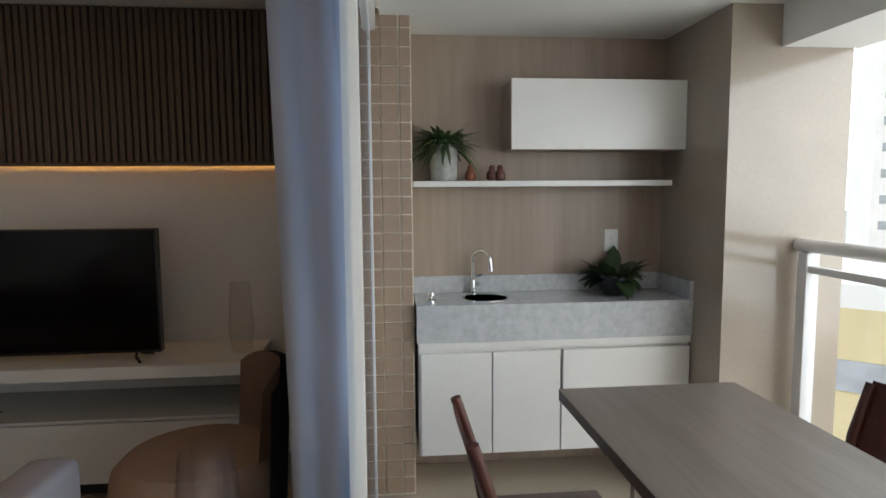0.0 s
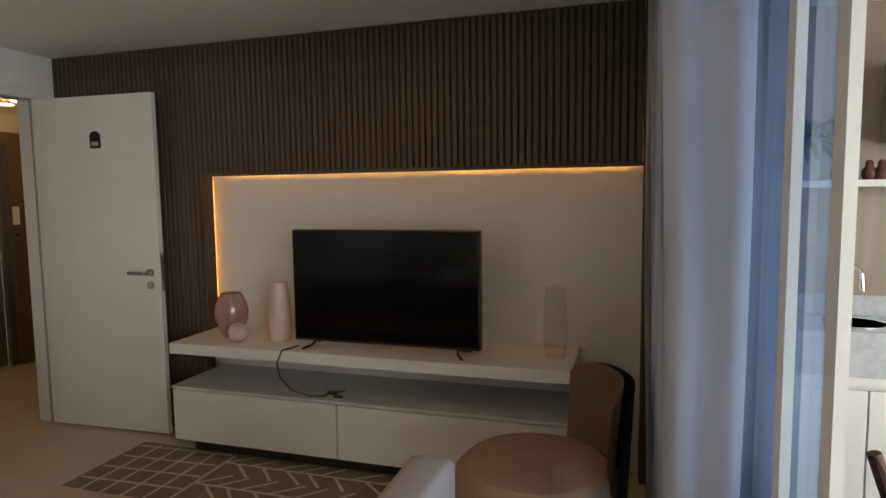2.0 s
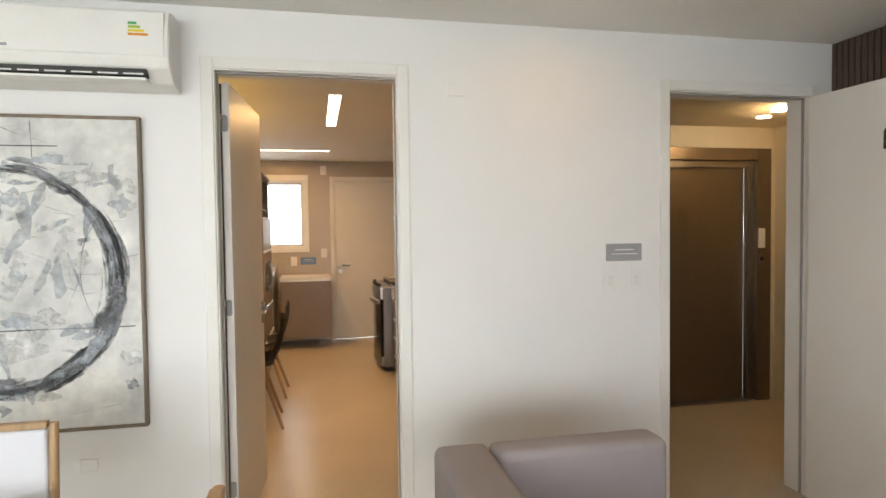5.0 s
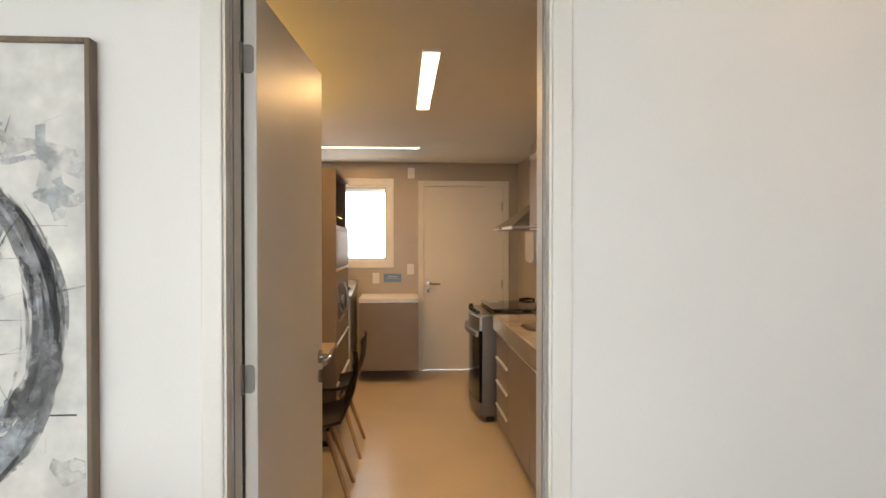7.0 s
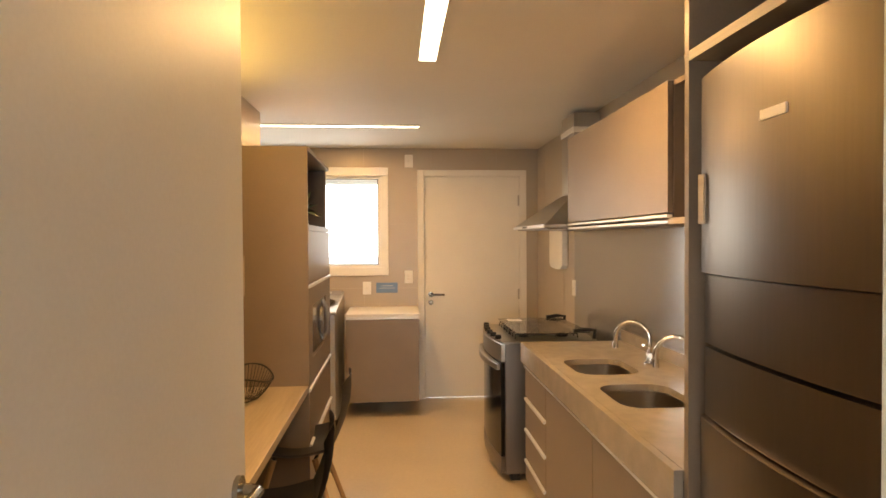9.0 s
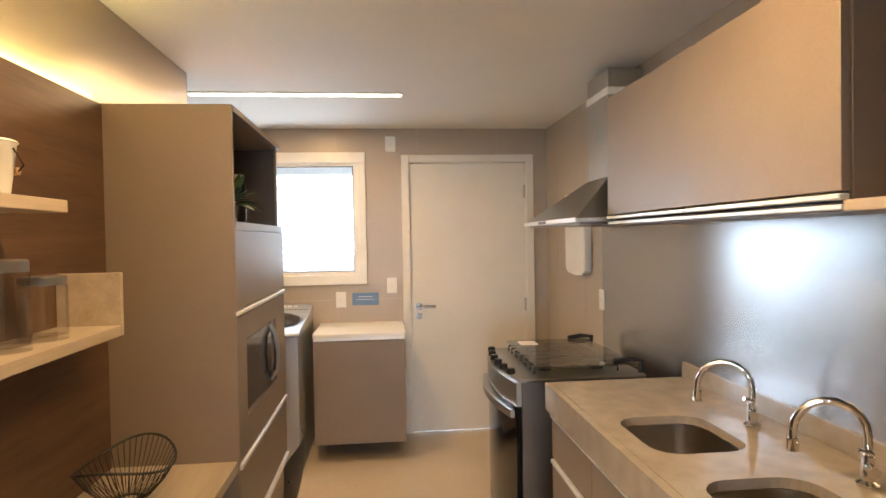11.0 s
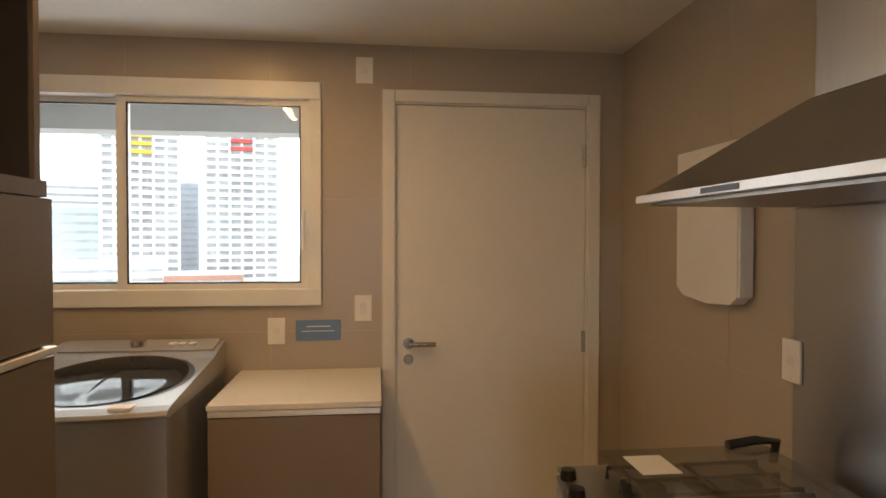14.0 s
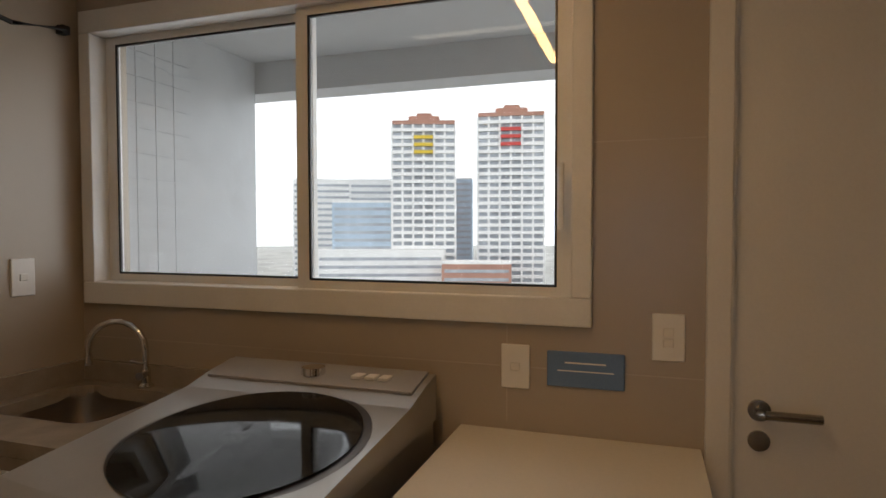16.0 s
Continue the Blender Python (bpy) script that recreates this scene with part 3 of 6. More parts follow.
part("table_core", box(1.308, 0.75, 0.715, 1.98, 2.55, 0.7515, 0.002), M["table_edge"], g, "dark table edge")
for x in (1.50, 1.84):
    for y in (0.95, 2.30):
        part("leg", box(x - 0.016, y - 0.016, -0.004, x + 0.016, y + 0.016, 0.714, 0.002), M["steel_dark"], g)

# sliding door and curtain
g = thing("sliding_door", "open white aluminium sliding glass door", "door", (0.58, 2.6, 0), kind="structure")
for y0, y1, xx in ((1.72, 3.24, 0.628), (1.93, 3.28, 0.600)):
    s_ = part("sash", boxes([(xx - 0.010, y0, 0.01, xx + 0.010, y0 + 0.06, 2.195), (xx - 0.010, y1 - 0.06, 0.01, xx + 0.010, y1, 2.195), (xx - 0.010, y0 + 0.06, 0.01, xx + 0.010, y1 - 0.06, 0.09), (xx - 0.010, y0 + 0.06, 2.13, xx + 0.010, y1 - 0.06, 2.195)]), M["alu_white"], g)
    pn = part("pane", box(xx - 0.004, y0 + 0.06, 0.09, xx + 0.004, y1 - 0.06, 2.13), M["pane_tint"], s_)
    pn.visible_shadow = False


def drape(u, v):
    y = 2.20 + 1.40 * u
    f = math.sin(u * 2 * math.pi * 9 + 0.6 * math.sin(u * 17) + 1.2)
    return (0.472 + 0.096 * f * (0.8 + 0.2 * v) + 0.01 * math.sin(v * 4 + u * 9) + 0.010 * math.sin(u * 2 * math.pi * 31 + 0.6 * v), y + 0.02 * math.sin(v * 5 + u * 30) + 0.016 * math.sin(u * 2 * math.pi * 38 + 0.8 * math.sin(v * 3)), 0.02 + 2.36 * v)


g = thing("curtain", "pale grey-blue floor-length curtain drawn aside", "curtain", (0.40, 2.9, 0.02))
part("cloth", sheet(drape, 420, 14, 0.003), M["curtain"], g, "", True)

# railing
g = thing("balcony_railing", "white metal balcony railing with glass", "railing", (2.72, 1.0, 0))
part("top_rail", cyl((2.54, -2.8, 1.225), (2.54, 2.99, 1.225), 0.03), M["alu"], g, "", True)
part("rail", box(2.52, -2.8, 1.11, 2.56, 2.95, 1.14), M["alu_white"], g)
for y in (2.93, 1.6, 0.3, -1.0, -2.3):
    part("post", box(2.51, y - 0.03, 0, 2.57, y + 0.03, 1.197, 0.003), M["alu_white"], g)
pn = part("pane", box(2.536, -2.75, 0.08, 2.544, 2.89, 1.11), M["pane"], g)
pn.visible_shadow = False

# elevator in the hall
g = thing("elevator_door", "bronze steel elevator door in a wide frame", "elevator", (-5, 4.03, 0), kind="structure")
part("frame", box(-5.08, 3.43, 0, -4.94, 3.53, 2.085, 0.003), M["elev"], g)
part("frame", box(-5.08, 4.59, 0, -4.94, 4.72, 2.085, 0.003), M["elev"], g)
part("frame", box(-5.08, 3.53, 1.985, -4.94, 4.59, 2.085, 0.003), M["elev"], g)
part("leaf", box(-5.06, 3.53, 0.0, -5.03, 4.53, 1.985), M["elev"], g)
part("inner_jamb", boxes([(-5.029, 4.53, 0, -4.98, 4.589, 1.984), (-5.029, 3.53, 1.93, -4.98, 4.53, 1.984)]), M["steel_dark"], g, "stepped inner jamb")
part("threshold", box(-5.029, 3.53, 0.001, -4.94, 4.53, 0.006), M["steel"], g, "metal threshold")

# ---------- living room, loose things ----------
def rug_lines():
    """Cream lines woven into the rug: a lattice at one end, veined leaves along the rest."""
    bm = bmesh.new()

    def stroke(p, q, w=0.016):
        p, q = Vector((*p, 0)), Vector((*q, 0))
        d = (q - p).normalized()
        s_ = Vector((-d.y, d.x, 0)) * w / 2
        vs = [bm.verts.new((v.x, v.y, 0.0135)) for v in (p - s_, q - s_, q + s_, p + s_)]
        bm.faces.new(vs)

    rnd = random.Random(5)
    x0, x1, y0, y1 = -2.48, -0.17, 1.97, 3.44
    for k in range(11):
        y = y0 + 0.06 + k * 0.137
        stroke((x0, y), (x0 + 0.62, y + 0.03))
    for k in range(5):
        x = x0 + 0.10 + k * 0.13
        stroke((x, y0), (x + 0.02, y1))
    for r in range(6):
        yc = y0 + 0.12 + r * 0.25
        x = x0 + 0.64
        while x < x1 - 0.10:
            w = 0.13 + rnd.random() * 0.06
            lean = 0.10 + 0.05 * rnd.random()
            stroke((x, yc), (min(x1, x + w), yc))
            stroke((x, yc), (min(x1, x + lean), min(y1, yc + 0.125)))
            stroke((x + w * 0.5, yc), (min(x1, x + w * 0.5 + lean), max(y0, yc - 0.125)))
            x += w
    return bm


g = solo("rug", box(-2.50, 1.95, 0.001, -0.15, 3.46, 0.012, 0.004), M["rug"], "taupe rug with cream branching lines", "rug", (-1.3, 2.7, 0))
part("woven_pattern", rug_lines(), M["rug_line"], g, "cream lattice and leaf lines")

# ornaments on the shelf
VASE = [(0.0, 0.0), (0.045, 0.0), (0.06, 0.02), (0.092, 0.10), (0.098, 0.15), (0.085, 0.21), (0.062, 0.255), (0.055, 0.262), (0.052, 0.255), (0.075, 0.20), (0.085, 0.15), (0.08, 0.1), (0.045, 0.015), (0.0, 0.012)]
solo("vase", lathe(VASE, (-1.95, 3.60, 0.663)), M["rose"], "faceted rose glass vase on the shelf", "vase", (-1.95, 3.60, 0.663), smooth=True)
solo("sphere_ornament", lathe([(0.055 * math.sin(math.pi * k / 12), 0.055 - 0.055 * math.cos(math.pi * k / 12)) for k in range(13)], (-1.84, 3.50, 0.663)), M["rose_pale"], "pale pink ceramic ball ornament", "ornament", (-1.84, 3.50, 0.663), smooth=True)
solo("tall_vase", lathe([(0, 0), (0.055, 0), (0.062, 0.01), (0.066, 0.12), (0.055, 0.25), (0.048, 0.335), (0.044, 0.335), (0.05, 0.25), (0.06, 0.12), (0.055, 0.02), (0, 0.018)], (-1.62, 3.60, 0.663)), M["rose_pale"], "tall pale pink glass vase", "vase", (-1.62, 3.60, 0.663), smooth=True)
solo("glass_vase", lathe([(0.0, 0.0), (0.05, 0.0), (0.05, 0.01), (0.065, 0.12), (0.055, 0.26), (0.05, 0.36), (0.047, 0.36), (0.052, 0.26), (0.061, 0.12), (0.047, 0.015), (0.0, 0.013)], (-0.05, 3.60, 0.663)), M["vessel"], "clear glass vase on the shelf", "vase", (-0.05, 3.60, 0.663), smooth=True)
g = thing("power_cable", "black power cable hanging from the television", "cable", (-1.35, 3.4, 0.42))
pts = [(-1.42, 3.46, 0.675), (-1.47, 3.365, 0.667), (-1.50, 3.362, 0.60), (-1.49, 3.37, 0.52), (-1.43, 3.38, 0.45), (-1.33, 3.40, 0.418), (-1.26, 3.42, 0.418), (-1.22, 3.46, 0.43), (-1.17, 3.50, 0.425)]
part("cord", tube(pts, 0.0045, seg=8), M["black"], g, "", True)
part("plug", box(-1.26, 3.46, 0.4125, -1.20, 3.49, 0.432, 0.004), M["black"], g)
part("plug", box(-1.20, 3.42, 0.4125, -1.15, 3.44, 0.425, 0.003), M["black"], g)

# round upholstered chair beside the curtain
g = thing("armchair", "round tan upholstered armchair with dark back", "armchair", (0.0, 2.80, 0))
part("seat", lathe([(0, 0.30), (0.27, 0.30), (0.30, 0.33), (0.31, 0.40), (0.30, 0.47), (0.26, 0.51), (0, 0.525)], (-0.02, 2.74, 0)), M["fabric_tan"], g, "", True)


def back_shell(r, z0, z1):
    def f(u, v):
        a = radians(-28 + 100 * u)
        return (-0.02 + (r + 0.03 * v) * math.cos(a), 2.74 + (r + 0.03 * v) * math.sin(a), z0 + (z1 - z0 - 0.06 * (2 * u - 1) ** 4) * v)
    return f


part("backrest", sheet(back_shell(0.275, 0.50, 0.83), 30, 8, 0.03), M["fabric_tan"], g, "", True)
part("outer_shell", sheet(back_shell(0.312, 0.22, 0.825), 30, 8, 0.02), M["fabric_dark"], g, "dark outer shell", True)
for a in (45, 135, 225, 315):
    c, s_ = math.cos(radians(a)), math.sin(radians(a))
    part("leg", cyl((-0.02 + 0.25 * c, 2.74 + 0.25 * s_, 0), (-0.02 + 0.19 * c, 2.74 + 0.19 * s_, 0.30), 0.012, 0.018), M["kick"], g, "", True)

g = thing("side_table", "small round dark side table", "side table", (0.16, 2.12, 0))
part("top", lathe([(0, 0.455), (0.16, 0.455), (0.165, 0.463), (0.165, 0.475), (0, 0.475)], (0.16, 2.16, 0)), M["kick"], g, "", True)
part("stem", cyl((0.16, 2.16, 0.015), (0.16, 2.16, 0.455), 0.015), M["kick"], g, "", True)
part("foot", lathe([(0, 0), (0.12, 0), (0.12, 0.01), (0.02, 0.02), (0, 0.02)], (0.16, 2.16, 0)), M["kick"], g, "", True)
solo("glass_vessel", lathe([(0, 0), (0.05, 0), (0.07, 0.03), (0.088, 0.10), (0.085, 0.18), (0.074, 0.27), (0.071, 0.27), (0.081, 0.18), (0.084, 0.10), (0.066, 0.035), (0, 0.012)], (0.175, 2.17, 0.476)), M["vessel"], "clear bulbous glass hurricane vase", "vase", (0.175, 2.17, 0.476), smooth=True)

# air conditioner, painting, switches
g = thing("air_conditioner", "white split air conditioner with rating label", "air conditioner", (XL, 0.07, 2.03))
AC = [(XL + 0.003, 2.035), (XL + 0.003, 2.325), (XL + 0.10, 2.335), (XL + 0.19, 2.315), (XL + 0.215, 2.26), (XL + 0.215, 2.13), (XL + 0.20, 2.095), (XL + 0.13, 2.045)]
bm = bmesh.new()
ends = []
for y in (-0.42, 0.515):
    ends.append([bm.verts.new((u, y, v)) for u, v in AC])
for k in range(len(AC)):
    bm.faces.new((ends[0][k], ends[0][(k + 1) % len(AC)], ends[1][(k + 1) % len(AC)], ends[1][k]))
bm.faces.new(ends[0]); bm.faces.new(ends[1][::-1])
bmesh.ops.recalc_face_normals(bm, faces=bm.faces)
bmesh.ops.bevel(bm, geom=bm.edges[:], offset=0.006, segments=2, affect="EDGES", profile=0.5)
part("case", bm, M["plastic_white"], g, "", False)
part("front_panel", box(XL + 0.214, -0.41, 2.135, XL + 0.221, 0.50, 2.30, 0.003), M["plastic_white"], g)
part("vent", box(XL + 0.145, -0.38, 2.062, XL + 0.204, 0.43, 2.088), M["kick"], g, "dark air outlet")
for k in range(9):
    part("louver", box(XL + 0.14, -0.37 + k * 0.09, 2.066, XL + 0.207, -0.30 + k * 0.09, 2.071), M["plastic_white"], g)
part("flap", box(XL + 0.12, -0.39, 2.046, XL + 0.205, 0.43, 2.056, 0.002), M["plastic_white"], g)
lb = part("rating_label", box(XL + 0.2212, 0.365, 2.145, XL + 0.2222, 0.475, 2.295), M["plastic_white"], g, "energy rating label with coloured bars")
for k, c in enumerate(((0.05, 0.35, 0.08), (0.35, 0.5, 0.05), (0.75, 0.6, 0.03), (0.75, 0.3, 0.03))):
    part("label_bar", box(XL + 0.2222, 0.375, 2.250 - k * 0.014, XL + 0.2228, 0.405 + k * 0.013, 2.260 - k * 0.014), mat("label_ink", c, 0.6, bump=0), lb)
g.location.y -= 0.018
part("badge", box(XL + 0.2212, -0.07, 2.15, XL + 0.2222, -0.035, 2.16), M["plastic_grey"], g, "small grey badge")

M["canvas"] = mat("painted_canvas", (0.80, 0.79, 0.75), 0.75, scale=3.6, vary=0.05, grain=22, bump=0.25, dirt=(0.40, 0.41, 0.41))
M["frame_brown"] = wood("brown_picture_frame", (0.12, 0.085, 0.055), (0.21, 0.155, 0.105), "z", 0.5)
g = thing("painting", "large abstract canvas with charcoal ring in brown frame", "painting", (XL, -0.23, 0.655))
P0, P1, Q0, Q1 = -0.84, 0.36, 0.655, 1.935
part("canvas", box(XL + 0.004, P0 + 0.012, Q0 + 0.012, XL + 0.026, P1 - 0.012, Q1 - 0.012), M["canvas"], g)
for r in ((P0, Q0, P0 + 0.012, Q1), (P1 - 0.012, Q0, P1, Q1), (P0 + 0.012, Q0, P1 - 0.012, Q0 + 0.012), (P0 + 0.012, Q1 - 0.012, P1 - 0.012, Q1)):
    part("frame", box(XL + 0.003, r[0], r[1], XL + 0.04, r[2], r[3], 0.002), M["frame_brown"], g)


def brush_ring(cy, cz, ry, rz, w, a0, a1, n, layer, seed):
    """An uneven brush stroke along an ellipse."""
    bm = bmesh.new()
    rnd = random.Random(seed)
    prev = None
    for k in range(n + 1):
        a = radians(a0 + (a1 - a0) * k / n)
        ww = w * (0.55 + 0.45 * math.sin(a * 1.5 + 0.6) ** 2) * (0.9 + 0.2 * rnd.random())
        e = 0.1 * w * (rnd.random() - 0.5)
        pr = [bm.verts.new((XL + layer, cy + (ry + e + d) * math.cos(a), cz + (rz + e + d) * math.sin(a))) for d in (-ww / 2, ww / 2)]
        if prev:
            bm.faces.new((prev[0], prev[1], pr[1], pr[0]))
        prev = pr
    return bm




def dry_paint(name, color, gaps):
    """Paint dragged thinly over canvas: broken by fine gaps that show what lies under it."""
    m = mat(name, color, 0.8, scale=12, vary=0.3, grain=60, bump=0.2)
    n, l = m.node_tree.nodes, m.node_tree.links
    co, no, rp = n.new("ShaderNodeTexCoord"), n.new("ShaderNodeTexNoise"), n.new("ShaderNodeMapRange")
    no.inputs["Scale"].default_value, no.inputs["Detail"].default_value = 20.0, 3.0
    rp.inputs[1].default_value, rp.inputs[2].default_value = gaps - 0.16, gaps + 0.34
    l.new(co.outputs["Object"], no.inputs["Vector"])
    l.new(no.outputs[0], rp.inputs[0])
    l.new(rp.outputs[0], n["Principled BSDF"].inputs["Alpha"])
    return m


M["paint_black"] = dry_paint("dry_charcoal_paint", (0.05, 0.052, 0.06), 0.40)
M["paint_grey"] = dry_paint("dry_grey_paint", (0.30, 0.31, 0.33), 0.42)
M["paint_blue"] = dry_paint("dry_pale_blue_paint", (0.52, 0.56, 0.60), 0.44)
M["paint_ochre"] = dry_paint("dry_ochre_paint", (0.48, 0.39, 0.29), 0.46)
M["paint_white"] = dry_paint("dry_white_paint", (0.80, 0.79, 0.76), 0.42)
ring_rnd = random.Random(8)
ring_paint = {"paint_black": bmesh.new(), "paint_grey": bmesh.new(), "paint_blue": bmesh.new()}
for k in range(210):
    key = ring_rnd.choice(("paint_black", "paint_black", "paint_grey", "paint_grey", "paint_blue"))
    mid = ring_rnd.choice((ring_rnd.uniform(-160, 110), ring_rnd.uniform(-110, 40)))
    heavy = 0.5 + 0.5 * math.cos(radians(mid + 35))
    off = ring_rnd.gauss(0, 0.007 + 0.013 * heavy)
    half = ring_rnd.uniform(6, 20)
    wide = ring_rnd.uniform(0.006, 0.014 + 0.030 * heavy)
    prev = None
    for j in range(9):
        a = radians(mid + half * (j / 4 - 1))
        w = wide * math.sin(math.pi * (0.06 + 0.88 * j / 8)) * ring_rnd.uniform(0.6, 1.1) / 2
        row = [ring_paint[key].verts.new((XL + 0.0272 + 0.000004 * k, -0.16 + (0.415 + off + d) * math.cos(a), 1.275 + (0.45 + off + d) * math.sin(a))) for d in (-w, w)]
        if prev:
            ring_paint[key].faces.new((prev[0], prev[1], row[1], row[0]))
        prev = row
for key, bm in ring_paint.items():
    part("ring", bm, M[key], g, "dry-brushed charcoal ring")["kind"] = "stuff"
part("arc", brush_ring(0.31, 1.30, 0.19, 0.28, 0.004, 125, 235, 30, 0.0286, 5), M["paint_black"], g)
rnd = random.Random(21)
scribble = {"paint_black": bmesh.new(), "paint_ochre": bmesh.new(), "paint_blue": bmesh.new(), "paint_white": bmesh.new()}
for k in range(200):
    key = rnd.choice(("paint_black", "paint_ochre", "paint_ochre", "paint_blue", "paint_white", "paint_white"))
    cy, cz = rnd.gauss(-0.15, 0.30), rnd.gauss(1.33, 0.30)
    a = rnd.choice((0, 0, 90)) + rnd.uniform(-25, 25)
    ln, wd = rnd.uniform(0.03, 0.24), (rnd.uniform(0.001, 0.005) if key in ("paint_black", "paint_ochre") else rnd.uniform(0.02, 0.09))
    d, s_ = Vector((0, math.cos(radians(a)), math.sin(radians(a)))), Vector((0, -math.sin(radians(a)), math.cos(radians(a))))
    lay = 0.0263 + 0.000004 * k
    prev = None
    for j in range(6):
        p = Vector((XL + lay, cy, cz)) + d * ln * (j / 5 - 0.5) + s_ * rnd.uniform(-0.15, 0.15) * wd
        hw = wd * rnd.uniform(0.2, 0.55) * math.sin(math.pi * (0.1 + 0.8 * j / 5))
        q = [p - s_ * hw, p + s_ * hw]
        q = [Vector((v.x, min(P1 - 0.02, max(P0 + 0.02, v.y)), min(Q1 - 0.02, max(Q0 + 0.02, v.z)))) for v in q]
        row = [scribble[key].verts.new(v) for v in q]
        if prev:
            scribble[key].faces.new((prev[0], prev[1], row[1], row[0]))
        prev = row
for key, bm in scribble.items():
    part("brushwork", bm, M[key], g, "loose brush marks")["kind"] = "stuff"
many("ink_line", [(XL + 0.0268, P0 + 0.05, 1.073, XL + 0.0272, 0.32, 1.077), (XL + 0.0268, -0.245, 1.40, XL + 0.0272, -0.24, 1.92), (XL + 0.0268, -0.20, 1.40, XL + 0.0272, -0.196, 1.92), (XL + 0.0268, -0.5, 1.81, XL + 0.0272, 0.05, 1.814)], M["paint_black"], g)
g.location.y -= 0.022


def wall_plate(name, label, x, y, z, w, h, material, nx=1, ny=0, rockers=0, category="switch"):
    g = thing(name, label, category, (x, y, z - h / 2))
    if nx:
        a, b = sorted((x, x + nx * 0.008))
        part("plate", box(a, y - w / 2, z - h / 2, b, y + w / 2, z + h / 2, 0.003), material, g)
        for k in range(rockers):
            zz = z + (k - (rockers - 1) / 2) * 0.028
            part("module", box(min(x, x + nx * 0.012), y - 0.013, zz - 0.011, max(x, x + nx * 0.012), y + 0.013, zz + 0.011, 0.002), M["plastic_white"] if material is not M["plastic_white"] else M["lacquer"], g)
    else:
        a, b = sorted((y, y + ny * 0.008))
        part("plate", box(x - w / 2, a, z - h / 2, x + w / 2, b, z + h / 2, 0.003), material, g)
        for k in range(rockers):
            zz = z + (k - (rockers - 1) / 2) * 0.028
            part("module", box(x - 0.013, min(y, y + ny * 0.012), zz - 0.011, x + 0.013, max(y, y + ny * 0.012), zz + 0.011, 0.002), M["lacquer"], g)
    return g


g = wall_plate("wall_sign", "small grey sign plate on the white wall", XL, 2.52, 1.335, 0.19, 0.085, M["plastic_grey"], category="sign")
part("text_line", box(XL + 0.008, 2.47, 1.345, XL + 0.0088, 2.57, 1.350), M["plastic_white"], g)
part("text_line", box(XL + 0.008, 2.45, 1.325, XL + 0.0088, 2.59, 1.329), M["plastic_white"], g)
for y in (2.445, 2.585):
    wall_plate("light_switch", "white wall switch beside the entrance", XL, y, 1.197, 0.075, 0.115, M["plastic_white"], rockers=2)
wall_plate("cover_plate", "white painted cover plate high on the wall", XL, 1.68, 2.10, 0.085, 0.06, M["plastic_white"], category="cover plate")
wall_plate("cable_outlet", "white cable outlet low on the wall", XL, 0.10, 0.50, 0.07, 0.05, M["plastic_white"], category="outlet")

for x, y in ((-2.88, 2.12), (-1.1, 2.12), (-2.88, -0.6), (-1.1, -0.6)):
    g = thing("spotlight", "square recessed white ceiling spotlight", "spotlight", (x, y, ZL - 0.01), group="living room spotlights")
    part("rim", boxes([(x - 0.06, y - 0.06, ZL - 0.008, x - 0.045, y + 0.06, ZL - 0.001), (x + 0.045, y - 0.06, ZL - 0.008, x + 0.06, y + 0.06, ZL - 0.001), (x - 0.045, y - 0.06, ZL - 0.008, x + 0.045, y - 0.045, ZL - 0.001), (x - 0.045, y + 0.045, ZL - 0.008, x + 0.045, y + 0.06, ZL - 0.001)]), M["plastic_white"], g)
    part("lens", box(x - 0.045, y - 0.045, ZL - 0.005, x + 0.045, y + 0.045, ZL - 0.002), M["lamp_warm"], g)
for hx, y in ((-4.29, 4.22), (-4.53, 4.30)):
    g = thing("hall_spotlight", "round recessed hall spotlight", "spotlight", (hx, y, 2.25), group="hall spotlights")
    part("lens", lathe([(0, 0), (0.05, 0), (0.05, 0.008), (0, 0.008)], (hx, y, 2.253)), M["lamp_warm"], g, "", True)
g = thing("elevator_call_panel", "pale elevator call panel with dark button", "call panel", (-4.94, 4.63, 1.12))
part("plate", box(-4.9395, 4.595, 1.27, -4.928, 4.655, 1.43, 0.002), M["plastic_white"], g)
part("button_plate", box(-4.9395, 4.602, 1.14, -4.933, 4.648, 1.22, 0.002), M["steel_dark"], g)
part("button", cyl((-4.933, 4.625, 1.18), (-4.928, 4.625, 1.18), 0.017), M["black"], g, "", True)

# dining corner beside the path
g = thing("dining_table", "grey-beige dining table top on dark legs", "table", (-1.75, -0.3, 0))
part("tabletop", box(-2.33, -1.25, 0.735, -1.25, 0.45, 0.765, 0.004), M["shelf_wood"], g)
for x in (-2.25, -1.33):
    for y in (-1.17, 0.37):
        part("leg", box(x - 0.025, y - 0.025, 0, x + 0.025, y + 0.025, 0.734, 0.004), M["kick"], g)


